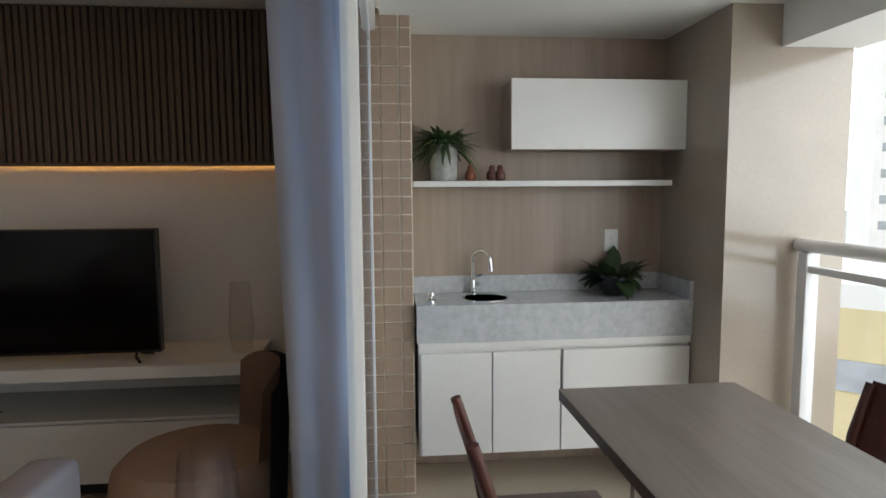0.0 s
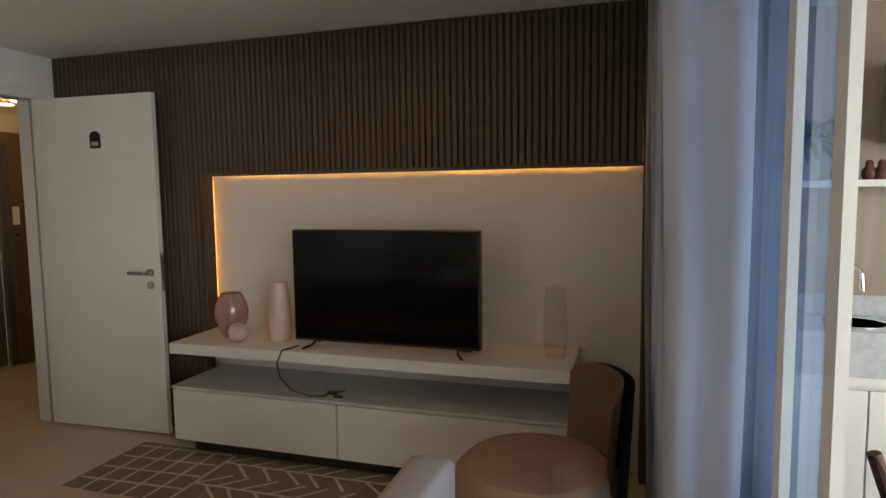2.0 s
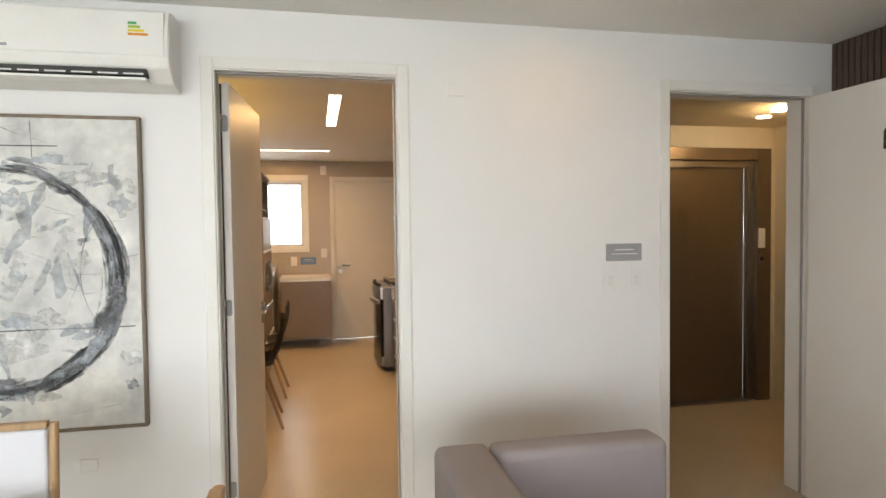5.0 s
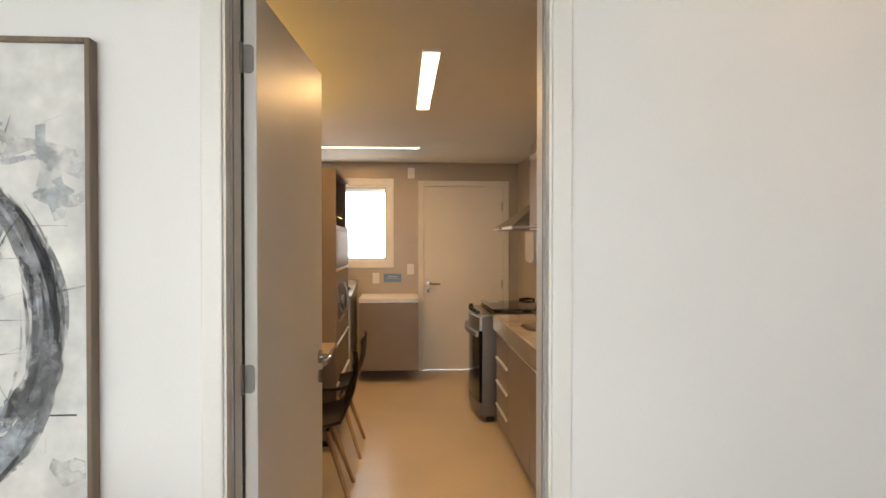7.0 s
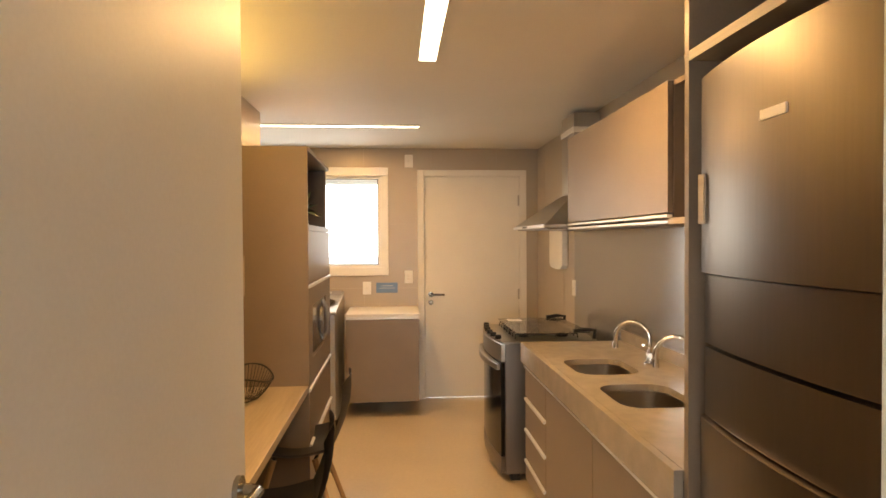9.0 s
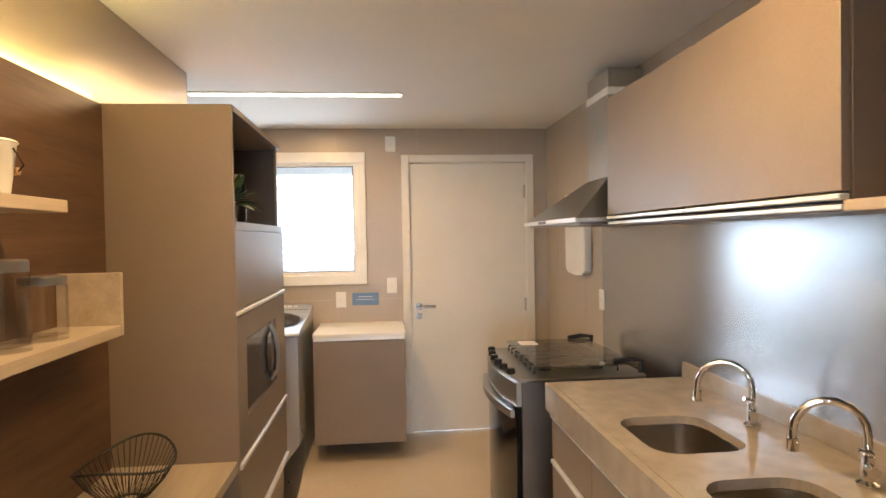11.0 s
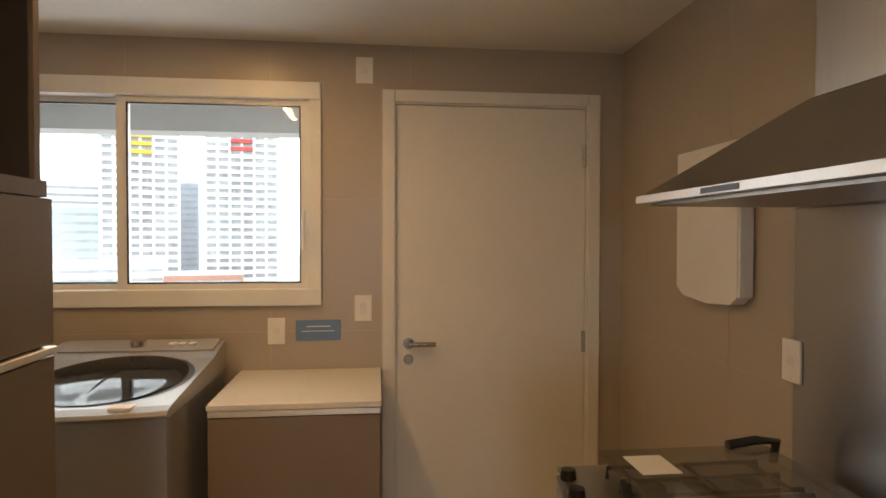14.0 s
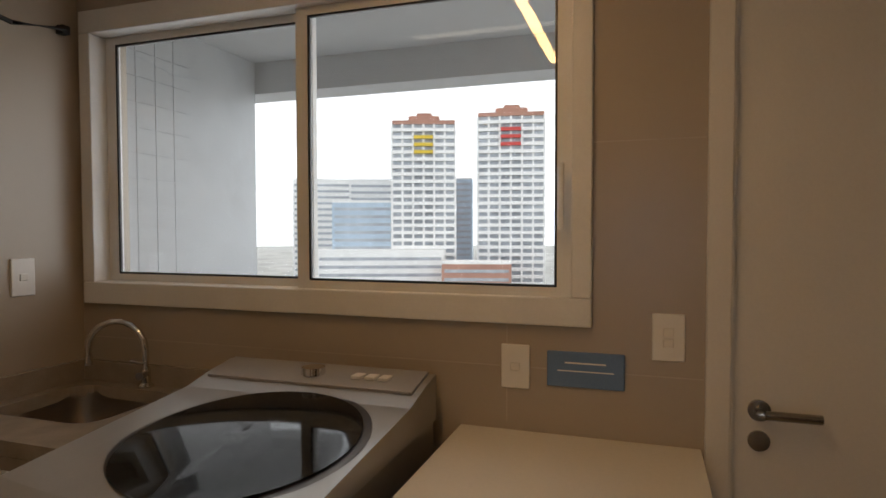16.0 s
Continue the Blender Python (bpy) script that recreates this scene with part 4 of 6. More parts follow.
def dining_chair():
    """Upholstered chair that looks along +x; its back stands at x = -0.22."""
    g = thing("dining_chair", "dining chair with pale upholstered back and blond wood frame", "chair", (0, 0, 0), group="dining chairs", world=False)
    part("seat", box(-0.21, -0.22, 0.42, 0.23, 0.22, 0.49, 0.02, seg=3), M["fabric"], g, "", True)
    part("backrest", box(-0.235, -0.214, 0.52, -0.205, 0.214, 0.905, 0.012, seg=3), M["curtain"], g, "pale blue-grey upholstered back", True)
    for y in (-0.228, 0.228):
        part("stile", tube([(-0.17, y, 0.0), (-0.19, y, 0.42), (-0.21, y, 0.65), (-0.225, y, 0.92)], 0.013), M["blonde"], g, "blond wood stile", True)
        part("leg", tube([(0.21, y, 0.0), (0.20, y, 0.44)], 0.014), M["blonde"], g, "", True)
    part("top_rail", box(-0.238, -0.214, 0.906, -0.208, 0.214, 0.925, 0.004), M["blonde"], g)
    return g


dc = dining_chair()
dc.location = (-2.32, 0.06, 0)
copy_thing(dc, pose(-1.74, 0.60, 0, 0, 0, -90))

# ---------- balcony things ----------
def leaf_mesh(bm, base, way, up, length, width, droop, rnd):
    way = Vector(way).normalized()
    side = way.cross(Vector((0, 0, 1)))
    if side.length < 0.1:
        side = Vector((1, 0, 0))
    side.normalize()
    prev = None
    for k in range(5):
        u = k / 4
        p = Vector(base) + way * length * u + Vector((0, 0, up * length * u - droop * length * u * u))
        w = width * math.sin(math.pi * min(0.97, 0.08 + u * 0.9)) * 0.5
        row = [bm.verts.new(p - side * w), bm.verts.new(p - Vector((0, 0, w * 0.3))), bm.verts.new(p + side * w)]
        if prev:
            for a in (0, 1):
                bm.faces.new((prev[a], prev[a + 1], row[a + 1], row[a]))
        prev = row


def plant(centre, n, length, width, droop, seed, spread=0.02):
    rnd = random.Random(seed)
    bm = bmesh.new()
    for k in range(n):
        a = 2 * math.pi * k * 0.381966 + rnd.random()
        up = rnd.uniform(0.1, 1.6)
        w = (math.cos(a), math.sin(a), 0)
        leaf_mesh(bm, (centre[0] + spread * math.cos(a), centre[1] + spread * math.sin(a), centre[2]), w, up, length * rnd.uniform(0.6, 1.1) / math.sqrt(1 + 0.5 * up * up), width * rnd.uniform(0.7, 1.2), droop * rnd.uniform(0.5, 1.4), rnd)
    return bm


g = thing("potted_fern", "leafy fern in a grey embossed cylinder pot", "potted plant", (0.99, 3.51, 1.526))
part("pot", lathe([(0, 0), (0.062, 0), (0.066, 0.01), (0.070, 0.17), (0.073, 0.175), (0.068, 0.18), (0.062, 0.16), (0, 0.155)], (0.99, 3.51, 1.526)), M["pot_grey"], g, "", True)
part("foliage", plant((0.99, 3.51, 1.69), 190, 0.19, 0.022, 0.8, 4), M["leaf"], g, "", True)["kind"] = "stuff"
for k, (x, y) in enumerate(((1.125, 3.50), (1.235, 3.50), (1.275, 3.49))):
    g = thing("bird_figurine", "small dark carved bird figurine" if k else "small reddish wooden bird figurine", "figurine", (x, y, 1.526), group="shelf birds")
    part("figure", lathe([(0, 0), (0.018, 0), (0.026, 0.018), (0.024, 0.04), (0.013, 0.055), (0.014, 0.068), (0.008, 0.080), (0, 0.082)], (x, y, 1.526), 16, sx=1.15, sy=0.9), M["mahogany"] if k else mat("red_wood", (0.22, 0.06, 0.03), 0.4), g, "", True)
g = thing("potted_plant", "broad dark-leaved plant in a black bowl", "potted plant", (1.86, 3.44, 0.941))
part("pot", lathe([(0, 0), (0.05, 0), (0.075, 0.03), (0.09, 0.08), (0.085, 0.105), (0.078, 0.10), (0, 0.09)], (1.86, 3.44, 0.941)), M["black"], g, "", True)
part("foliage", plant((1.86, 3.44, 1.03), 64, 0.160, 0.080, 0.55, 9, 0.04), M["leaf_dark"], g, "", True)["kind"] = "stuff"
wall_plate("balcony_outlet", "white outlet on the panelled wall", 1.91, 3.62, 1.205, 0.075, 0.12, M["plastic_white"], nx=0, ny=-1, rockers=2, category="outlet")


def faucet(name, label, x, y, z, toward, height, reach, group=""):
    g = thing(name, label, "faucet", (x, y, z), group=group)
    d = Vector((*toward, 0)).normalized()
    p = Vector((x, y, z))
    part("base", lathe([(0, 0), (0.026, 0), (0.026, 0.006), (0.016, 0.014), (0.014, 0.07), (0, 0.07)], p), M["chrome"], g, "", True)
    pts = [p + Vector((0, 0, 0.06)), p + Vector((0, 0, height - reach * 0.5))]
    for k in range(1, 10):
        a = math.pi * k / 9
        pts.append(p + d * (reach / 2) * (1 - math.cos(a)) + Vector((0, 0, height - reach * 0.5 + reach * 0.5 * math.sin(a))))
    pts.append(pts[-1] - Vector((0, 0, 0.03)))
    part("spout", tube(pts, 0.0105, seg=12), M["chrome"], g, "", True)
    q = pts[-1]
    part("aerator", cyl(q + Vector((0, 0, 0.012)), q - Vector((0, 0, 0.02)), 0.014), M["chrome"], g, "", True)
    s_ = Vector((-d.y, d.x, 0))
    h = p + Vector((0, 0, 0.085))
    part("lever", tube([h, h + s_ * 0.03, h + s_ * 0.045 + d * 0.03 + Vector((0, 0, 0.012))], 0.006, seg=8), M["chrome"], g, "", True)
    part("valve", cyl(p + Vector((0, 0, 0.045)) - s_ * 0.005, p + Vector((0, 0, 0.045)) + s_ * 0.045, 0.013), M["chrome"], g, "", True)
    return g


faucet("balcony_faucet", "chrome gooseneck faucet on the granite top", 1.145, 3.565, 0.941, (0.75, -0.7), 0.23, 0.11)
g = thing("balcony_sink", "round stainless basin set in the granite", "sink", (1.19, 3.43, 0.80))
part("rim", lathe([(0.104, 0.1405), (0.118, 0.1405), (0.118, 0.142), (0.107, 0.142)], (1.19, 3.43, 0.80)), M["chrome"], g, "", True)
# darker steel here: the bowl's inner shading is put into the colour
part("bowl", lathe([(0, 0.0), (0.075, 0.004), (0.10, 0.035), (0.106, 0.10), (0.107, 0.142)], (1.19, 3.43, 0.80)), M["steel_dark"], g, "", True)
g = thing("soap_valve", "small chrome button valve on the granite", "valve", (0.91, 3.36, 0.941))
part("button", lathe([(0, 0), (0.025, 0), (0.025, 0.008), (0.008, 0.015), (0.008, 0.03), (0.016, 0.034), (0.014, 0.042), (0, 0.044)], (0.91, 3.36, 0.941)), M["chrome"], g, "", True)


def balcony_chair():
    g = thing("balcony_chair", "reddish dark wood chair with curved back", "chair", (0, 0, 0), group="balcony chairs", world=False)
    part("seat", box(-0.02, -0.20, 0.425, 0.40, 0.20, 0.455, 0.012, seg=3), M["mahogany"], g, "", True)
    for y in (-0.19, 0.19):
        part("back_stile", tube([(0.02, y, 0.0), (0.0, y, 0.25), (0.0, y, 0.45), (-0.03, y, 0.62), (-0.09, y, 0.80)], 0.018), M["mahogany"], g, "", True)
        part("leg", tube([(0.38, y, 0.0), (0.37, y, 0.43)], 0.017), M["mahogany"], g, "", True)

    def slab(u, v):
        return (-0.02 - 0.075 * v - 0.02 * math.sin(math.pi * u), -0.19 + 0.38 * u, 0.56 + 0.25 * v)

    part("backrest", sheet(slab, 12, 6, 0.018), M["mahogany"], g, "", True)
    return g


c1 = balcony_chair()
c1.location = (1.0, 2.19, 0)
copy_thing(c1, pose(2.27, 2.16, 0, 0, 0, 180))
copy_thing(c1, pose(1.0, 1.35, 0))


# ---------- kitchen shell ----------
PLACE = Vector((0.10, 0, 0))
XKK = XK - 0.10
structure("ceiling_kitchen", boxes([(-9.0, -1.0, ZK, XKK, 2.55, ZK + 0.1)]), M["ceiling"], "white plaster kitchen ceiling", "ceiling")
structure("wall_kitchen_west", boxes([
    (XF - 0.15, -1.0, 0, XF, -0.75, ZK), (XF - 0.15, 0.91, 0, XF, 1.28, ZK), (XF - 0.15, 2.20, 0, XF, 2.55, ZK),
    (XF - 0.15, -0.75, 0, XF, 0.91, 1.21), (XF - 0.15, -0.75, 2.14, XF, 0.91, ZK), (XF - 0.15, 1.28, 2.10, XF, 2.20, ZK)]), M["greige"], "greige porcelain kitchen wall", "wall")
structure("wall_kitchen_north", boxes([(XF, YR, 0, XKK, YR + 0.15, ZK)]), M["greige"], "greige porcelain kitchen wall", "wall")
structure("wall_kitchen_south", boxes([(-7.29, YP - 0.12, 0, XKK, YP, ZK)]), M["greige"], "greige kitchen wall", "wall")
structure("wall_laundry_south", boxes([(XF, -0.95, 0, -7.17, -0.81, ZK), (-7.29, -0.81, 0, -7.17, YP - 0.12, ZK)]), M["greige"], "greige laundry wall", "wall")
# closed service door
g = thing("door_service", "closed white flush service door", "door", (XF - 0.03, 1.74, 0), kind="structure")
part("leaf", box(XF - 0.05, 1.2875, 0.006, XF - 0.012, 2.1925, 2.0925, 0.003), M["door_white"], g)
lever(g, XF - 0.012, 1.345, 0.985, 1, 0, (0, 1))
for z in (1.87, 0.98):
    part("hinge", cyl((XF - 0.008, 2.186, z - 0.05), (XF - 0.008, 2.186, z + 0.05), 0.009, seg=12), M["steel"], g, "", True)
frame_set("door_frame_service", 1.28, 2.20, 2.10, XF, 1, 0.058, XF - 0.12, "white painted service door casing")


# ---------- kitchen, right side ----------
g = thing("base_cabinet", "taupe base cabinet with aluminium grip profiles", "cabinet", (-5.6, 2.05, 0))
part("body", box(-6.63, 1.80, 0.10, -4.67, YR - 0.003, 0.70), M["taupe"], g)
part("rail", box(-6.63, 1.80, 0.70, -4.67, 1.815, 0.784), M["taupe"], g)
part("end_panel", box(-6.63, 1.815, 0.70, -6.61, YR - 0.01, 0.870), M["taupe"], g)
part("plinth", box(-6.62, 1.86, 0.0, -4.67, 2.3, 0.10), M["kick"], g)
for k, (z0, z1) in enumerate(((0.585, 0.752), (0.405, 0.567), (0.225, 0.387), (0.105, 0.207))):
    d = part("drawer_front", box(-6.625, 1.775, z0, -6.14, 1.798, z1, 0.002), M["taupe"], g)
    if k:
        part("grip_profile", box(-6.62, 1.766, z1 - 0.004, -6.15, 1.79, z1 + 0.013, 0.002), M["alu"], d, "bright aluminium grip")
for a, b in ((-6.135, -5.41), (-5.405, -4.675)):
    part("door", box(a, 1.775, 0.105, b, 1.798, 0.752, 0.002), M["taupe"], g)
part("grip_profile", box(-6.625, 1.766, 0.756, -4.68, 1.79, 0.778, 0.002), M["alu"], g, "long aluminium grip profile")
SINKS = ((-6.11, -5.76, 1.84, 2.13), (-5.58, -5.23, 1.84, 2.13))
g = thing("kitchen_worktop", "beige quartz worktop with low upstand", "worktop", (-5.6, 2.05, 0.815))
part("slab", round_holes(slab_with_holes(-6.63, -4.67, 1.775, YR - 0.02, 0.872, 0.90, SINKS), SINKS, 0.872, 0.90, 0.085), M["quartz"], g)
part("front_edge", box(-6.63, 1.748, 0.786, -4.67, 1.7748, 0.90, 0.002), M["quartz"], g)
part("upstand", box(-6.63, YR - 0.02, 0.90, -4.67, YR - 0.004, 0.965, 0.002), M["quartz"], g)
for x0, x1, y0, y1 in SINKS:
    g = thing("kitchen_sink", "undermounted stainless steel sink bowl", "sink", ((x0 + x1) / 2, (y0 + y1) / 2, 0.72), group="twin sinks")
    def bowl(u, v, x0=x0, x1=x1, y0=y0, y1=y1):
        a = 2 * math.pi * u
        r = (0.0, 0.72, 0.90, 0.97, 1.0, 1.04)[min(5, int(round(v * 5)))]
        z = (0.725, 0.725, 0.745, 0.79, 0.871, 0.871)[min(5, int(round(v * 5)))]
        p = 3.8
        c, s_ = math.cos(a), math.sin(a)
        q = (abs(c) ** p + abs(s_) ** p) ** (-1 / p)
        return ((x0 + x1) / 2 + r * (x1 - x0) / 2 * c * q, (y0 + y1) / 2 + r * (y1 - y0) / 2 * s_ * q, z)
    part("bowl", sheet(bowl, 48, 5), M["steel_sink"], g, "", True)
    c = ((x0 + x1) / 2, (y0 + y1) / 2)
    part("drain", cyl((*c, 0.726), (*c, 0.731), 0.04), M["chrome"], g, "", True)
structure("backsplash_steel", boxes([(-7.60, YR - 0.008, 0.0, -6.64, YR - 0.001, 1.56), (-6.64, YR - 0.008, 0.966, -4.67, YR - 0.001, 1.56)]), M["steel_panel"], "brushed stainless steel splashback", "splashback")

g = thing("upper_cabinet", "taupe wall cabinet with flap door and open end", "cabinet", (-5.65, 2.2, 1.56))
many("panel", [(-6.645, 2.06, 1.575, -6.625, YR - 0.003, 2.09), (-5.345, 2.06, 1.575, -5.325, YR - 0.003, 2.09), (-6.645, 2.06, 2.07, -4.67, YR - 0.003, 2.09), (-6.645, 2.06, 1.556, -4.67, YR - 0.003, 1.5745)], M["taupe"], g)
part("door", box(-6.645, 2.036, 1.60, -5.33, 2.058, 2.09, 0.002), M["taupe"], g)
part("grip_profile", box(-6.645, 2.030, 1.581, -5.33, 2.056, 1.594, 0.003), M["alu"], g, "aluminium grip profile")
part("rail", box(-6.645, 2.036, 1.560, -5.33, 2.0595, 1.571, 0.002), M["alu"], g, "aluminium bottom rail")
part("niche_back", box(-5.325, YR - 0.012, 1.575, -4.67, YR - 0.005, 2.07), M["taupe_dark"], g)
part("shelf_edge", box(-5.325, 2.036, 1.556, -4.67, 2.06, 1.580, 0.002), M["shelf_wood"], g)

g = thing("refrigerator_housing", "taupe tall panel and open box over the refrigerator", "cabinet", (-4.2, 2.0, 0))
part("side_panel", box(-4.667, 1.775, 0, -4.645, YR - 0.003, 2.33), M["taupe"], g)
part("box_shelf", box(-4.645, 1.775, 1.955, -3.85, YR - 0.003, 1.98), M["shelf_wood"], g)
part("box_top", box(-4.645, 1.775, 2.31, -3.85, YR - 0.003, 2.33), M["taupe"], g)
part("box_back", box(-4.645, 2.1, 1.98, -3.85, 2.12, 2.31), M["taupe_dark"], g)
part("side_panel", box(-3.85, 1.775, 0, -3.828, YR - 0.003, 2.33), M["taupe"], g)


def bowed(x0, x1, y, z0, z1, depth, bow):
    pts = [(x0 + (x1 - x0) * k / 14, y - bow * (1 - (2 * k / 14 - 1) ** 2)) for k in range(15)]
    return prism(pts + [(x1, y + depth), (x0, y + depth)], "z", z0, z1)


g = thing("refrigerator", "dark stainless two-door refrigerator with bowed doors", "refrigerator", (-4.25, 2.0, 0))
part("body", box(-4.61, 1.835, 0.03, -3.90, 2.36, 1.88, 0.01), M["steel_dark"], g)
part("door", bowed(-4.61, -3.90, 1.79, 1.42, 1.90, 0.045, 0.04), M["steel_dark"], g, "freezer door", True)
part("grip", bowed(-4.61, -3.90, 1.80, 1.245, 1.415, 0.035, 0.03), M["steel_dark"], g, "recessed freezer grip", True)
part("door", bowed(-4.61, -3.90, 1.79, 0.08, 1.06, 0.045, 0.04), M["steel_dark"], g, "refrigerator door", True)
part("grip", bowed(-4.61, -3.90, 1.80, 1.065, 1.235, 0.035, 0.03), M["steel_dark"], g, "recessed refrigerator grip", True)
part("nameplate", box(-4.30, 1.747, 1.735, -4.22, 1.753, 1.755), M["alu"], g, "small metal nameplate")
part("energy_label", box(-4.592, 1.7725, 1.54, -4.566, 1.777, 1.66), M["shelf_wood"], g, "paper label")

# stove
g = thing("stove", "stainless gas stove with glass lid and black knobs", "stove", (-7.08, 2.0, 0))
part("body", box(-7.43, 1.72, 0.05, -6.68, 2.30, 0.862, 0.006), M["steel_dark"], g)
part("oven_door", bowed(-7.42, -6.69, 1.695, 0.16, 0.74, 0.024, 0.03), M["black_gloss"], g, "black glass oven door", True)
part("control_panel", bowed(-7.43, -6.68, 1.695, 0.75, 0.855, 0.024, 0.04), M["steel"], g, "", True)
part("drawer", bowed(-7.42, -6.69, 1.695, 0.06, 0.155, 0.024, 0.03), M["steel_dark"], g, "", True)
part("oven_handle", bowed(-7.43, -6.68, 1.668, 0.70, 0.735, 0.018, 0.045), M["steel"], g, "", True)
part("hob", box(-7.44, 1.70, 0.862, -6.67, 2.30, 0.875, 0.004), M["steel"], g)

# hood
g = thing("cooker_hood", "stainless pyramid cooker hood with square chimney", "cooker hood", (-7.15, 2.13, 1.55))
part("rim", box(-7.61, 1.905, 1.572, -6.67, YR - 0.009, 1.592, 0.003), M["steel"], g)
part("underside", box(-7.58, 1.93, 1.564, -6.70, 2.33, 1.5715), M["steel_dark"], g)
bm = bmesh.new()
lo = [(-7.605, 1.91, 1.592), (-6.675, 1.91, 1.592), (-6.675, YR - 0.009, 1.592), (-7.605, YR - 0.009, 1.592)]
hi = [(-7.31, 2.18, 1.80), (-7.01, 2.18, 1.80), (-7.01, YR - 0.009, 1.80), (-7.31, YR - 0.009, 1.80)]
vl, vh = [bm.verts.new(p) for p in lo], [bm.verts.new(p) for p in hi]
for k in range(4):
    bm.faces.new((vl[k], vl[(k + 1) % 4], vh[(k + 1) % 4], vh[k]))
bm.faces.new(vl[::-1]); bm.faces.new(vh)
part("pyramid", bm, M["steel"], g)
part("chimney", box(-7.305, 2.185, 1.80, -7.015, YR - 0.009, ZK - 0.03, 0.002), M["steel"], g)

# ---------- kitchen, left side ----------
T0, T1, TY = -7.27, -6.30, 0.575
g = thing("oven_tower", "tall taupe tower with open niche and microwave bay", "cabinet", (-6.78, 0.35, 0))
many("panel", [(T0, YP + 0.003, 0.05, T0 + 0.02, TY - 0.021, 1.988), (T1 - 0.02, YP + 0.003, 0.05, T1, TY - 0.002, 1.988), (T0 + 0.02, YP + 0.003, 1.968, T1 - 0.02, TY, 1.988),
    (T0 + 0.02, YP + 0.021, 1.555, T1 - 0.02, TY, 1.585), (T0 + 0.02, YP + 0.003, 0.05, T1 - 0.02, YP + 0.02, 1.968)], M["taupe"], g)
part("plinth", box(T0 + 0.03, YP + 0.03, 0.0, T1 - 0.03, TY - 0.06, 0.05), M["kick"], g)
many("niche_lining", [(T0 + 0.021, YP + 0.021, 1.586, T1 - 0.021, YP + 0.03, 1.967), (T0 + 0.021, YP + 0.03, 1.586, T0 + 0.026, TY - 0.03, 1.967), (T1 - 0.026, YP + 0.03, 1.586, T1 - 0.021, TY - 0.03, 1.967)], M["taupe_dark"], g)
part("door", box(T0, TY - 0.02, 1.275, T1 - 0.003, TY, 1.553, 0.002), M["taupe"], g)
part("grip_profile", box(T0, TY - 0.018, 1.255, T1 - 0.003, TY + 0.007, 1.270, 0.002), M["alu"], g)
many("bay_frame", [(T0, TY - 0.02, 0.74, -7.03, TY, 1.25), (-6.44, TY - 0.02, 0.74, T1 - 0.003, TY, 1.25), (-7.03, TY - 0.02, 1.155, -6.44, TY, 1.25), (-7.03, TY - 0.02, 0.74, -6.44, TY, 0.87)], M["taupe"], g)
part("drawer_front", box(T0, TY - 0.02, 0.45, T1 - 0.003, TY, 0.712, 0.002), M["taupe"], g)
part("grip_profile", box(T0, TY - 0.018, 0.717, T1 - 0.003, TY + 0.007, 0.734, 0.002), M["alu"], g)
part("drawer_front", box(T0, TY - 0.02, 0.09, T1 - 0.003, TY, 0.42, 0.002), M["taupe"], g)
part("grip_profile", box(T0, TY - 0.018, 0.424, T1 - 0.003, TY + 0.012, 0.445, 0.002), M["alu"], g)
g = thing("microwave", "built-in microwave with dark glass door", "microwave", (-6.76, 0.4, 0.86))
part("body", box(-7.025, 0.2, 0.872, -6.445, 0.55, 1.153), M["black"], g)
part("door", box(-6.962, 0.55, 0.878, -6.45, 0.566, 1.148, 0.003), M["black_gloss"], g)
part("control_panel", box(-7.02, 0.55, 0.878, -6.967, 0.566, 1.148, 0.003), M["steel_dark"], g)
part("handle", tube([(-6.94, 0.565, 0.89), (-6.94, 0.588, 0.93), (-6.94, 0.597, 1.01), (-6.94, 0.588, 1.09), (-6.94, 0.565, 1.135)], 0.012), M["steel"], g, "curved steel handle", True)

structure("wall_panel_brown", boxes([(-6.298, YP + 0.001, 0.0, XKK - 0.9, YP + 0.03, 1.985)]), M["brown_panel"], "brown wood wall panelling", "wall panel")
g = thing("wall_shelf", "pale laminate wall shelf", "shelf", (-5.3, 0.23, 1.592))
part("board", box(-5.705, YP + 0.031, 1.592, -4.5, 0.328, 1.622, 0.002), M["shelf_wood"], g)
g = thing("wall_shelf", "pale laminate wall shelf with upright end", "shelf", (-5.4, 0.2, 1.248))
part("board", box(-5.98, YP + 0.031, 1.248, -4.5, 0.328, 1.279, 0.002), M["shelf_wood"], g)
part("end_panel", box(-6.0, YP + 0.031, 1.248, -5.981, 0.328, 1.431, 0.002), M["shelf_wood"], g)
g = thing("desk", "long pale laminate breakfast counter", "desk", (-5.4, 0.35, 0))
part("top", box(-6.298, YP + 0.031, 0.715, -4.55, 0.57, 0.752, 0.003), M["shelf_wood"], g)
part("end_panel", box(-4.58, YP + 0.031, 0.0, -4.55, 0.55, 0.714), M["shelf_wood"], g)

# laundry
g = thing("laundry_cabinet", "wall-hung taupe cabinet with white top", "cabinet", (-8.53, 0.89, 0.13))
part("body", box(XF + 0.003, 0.595, 0.13, -8.275, 1.21, 0.8555), M["taupe"], g)
part("door", box(-8.272, 0.595, 0.13, -8.25, 1.21, 0.828, 0.002), M["taupe"], g)
part("grip_profile", box(-8.272, 0.595, 0.832, -8.246, 1.21, 0.854, 0.002), M["alu"], g)
part("top", box(XF + 0.003, 0.59, 0.856, -8.245, 1.215, 0.878, 0.003), M["lacquer"], g, "white top board")

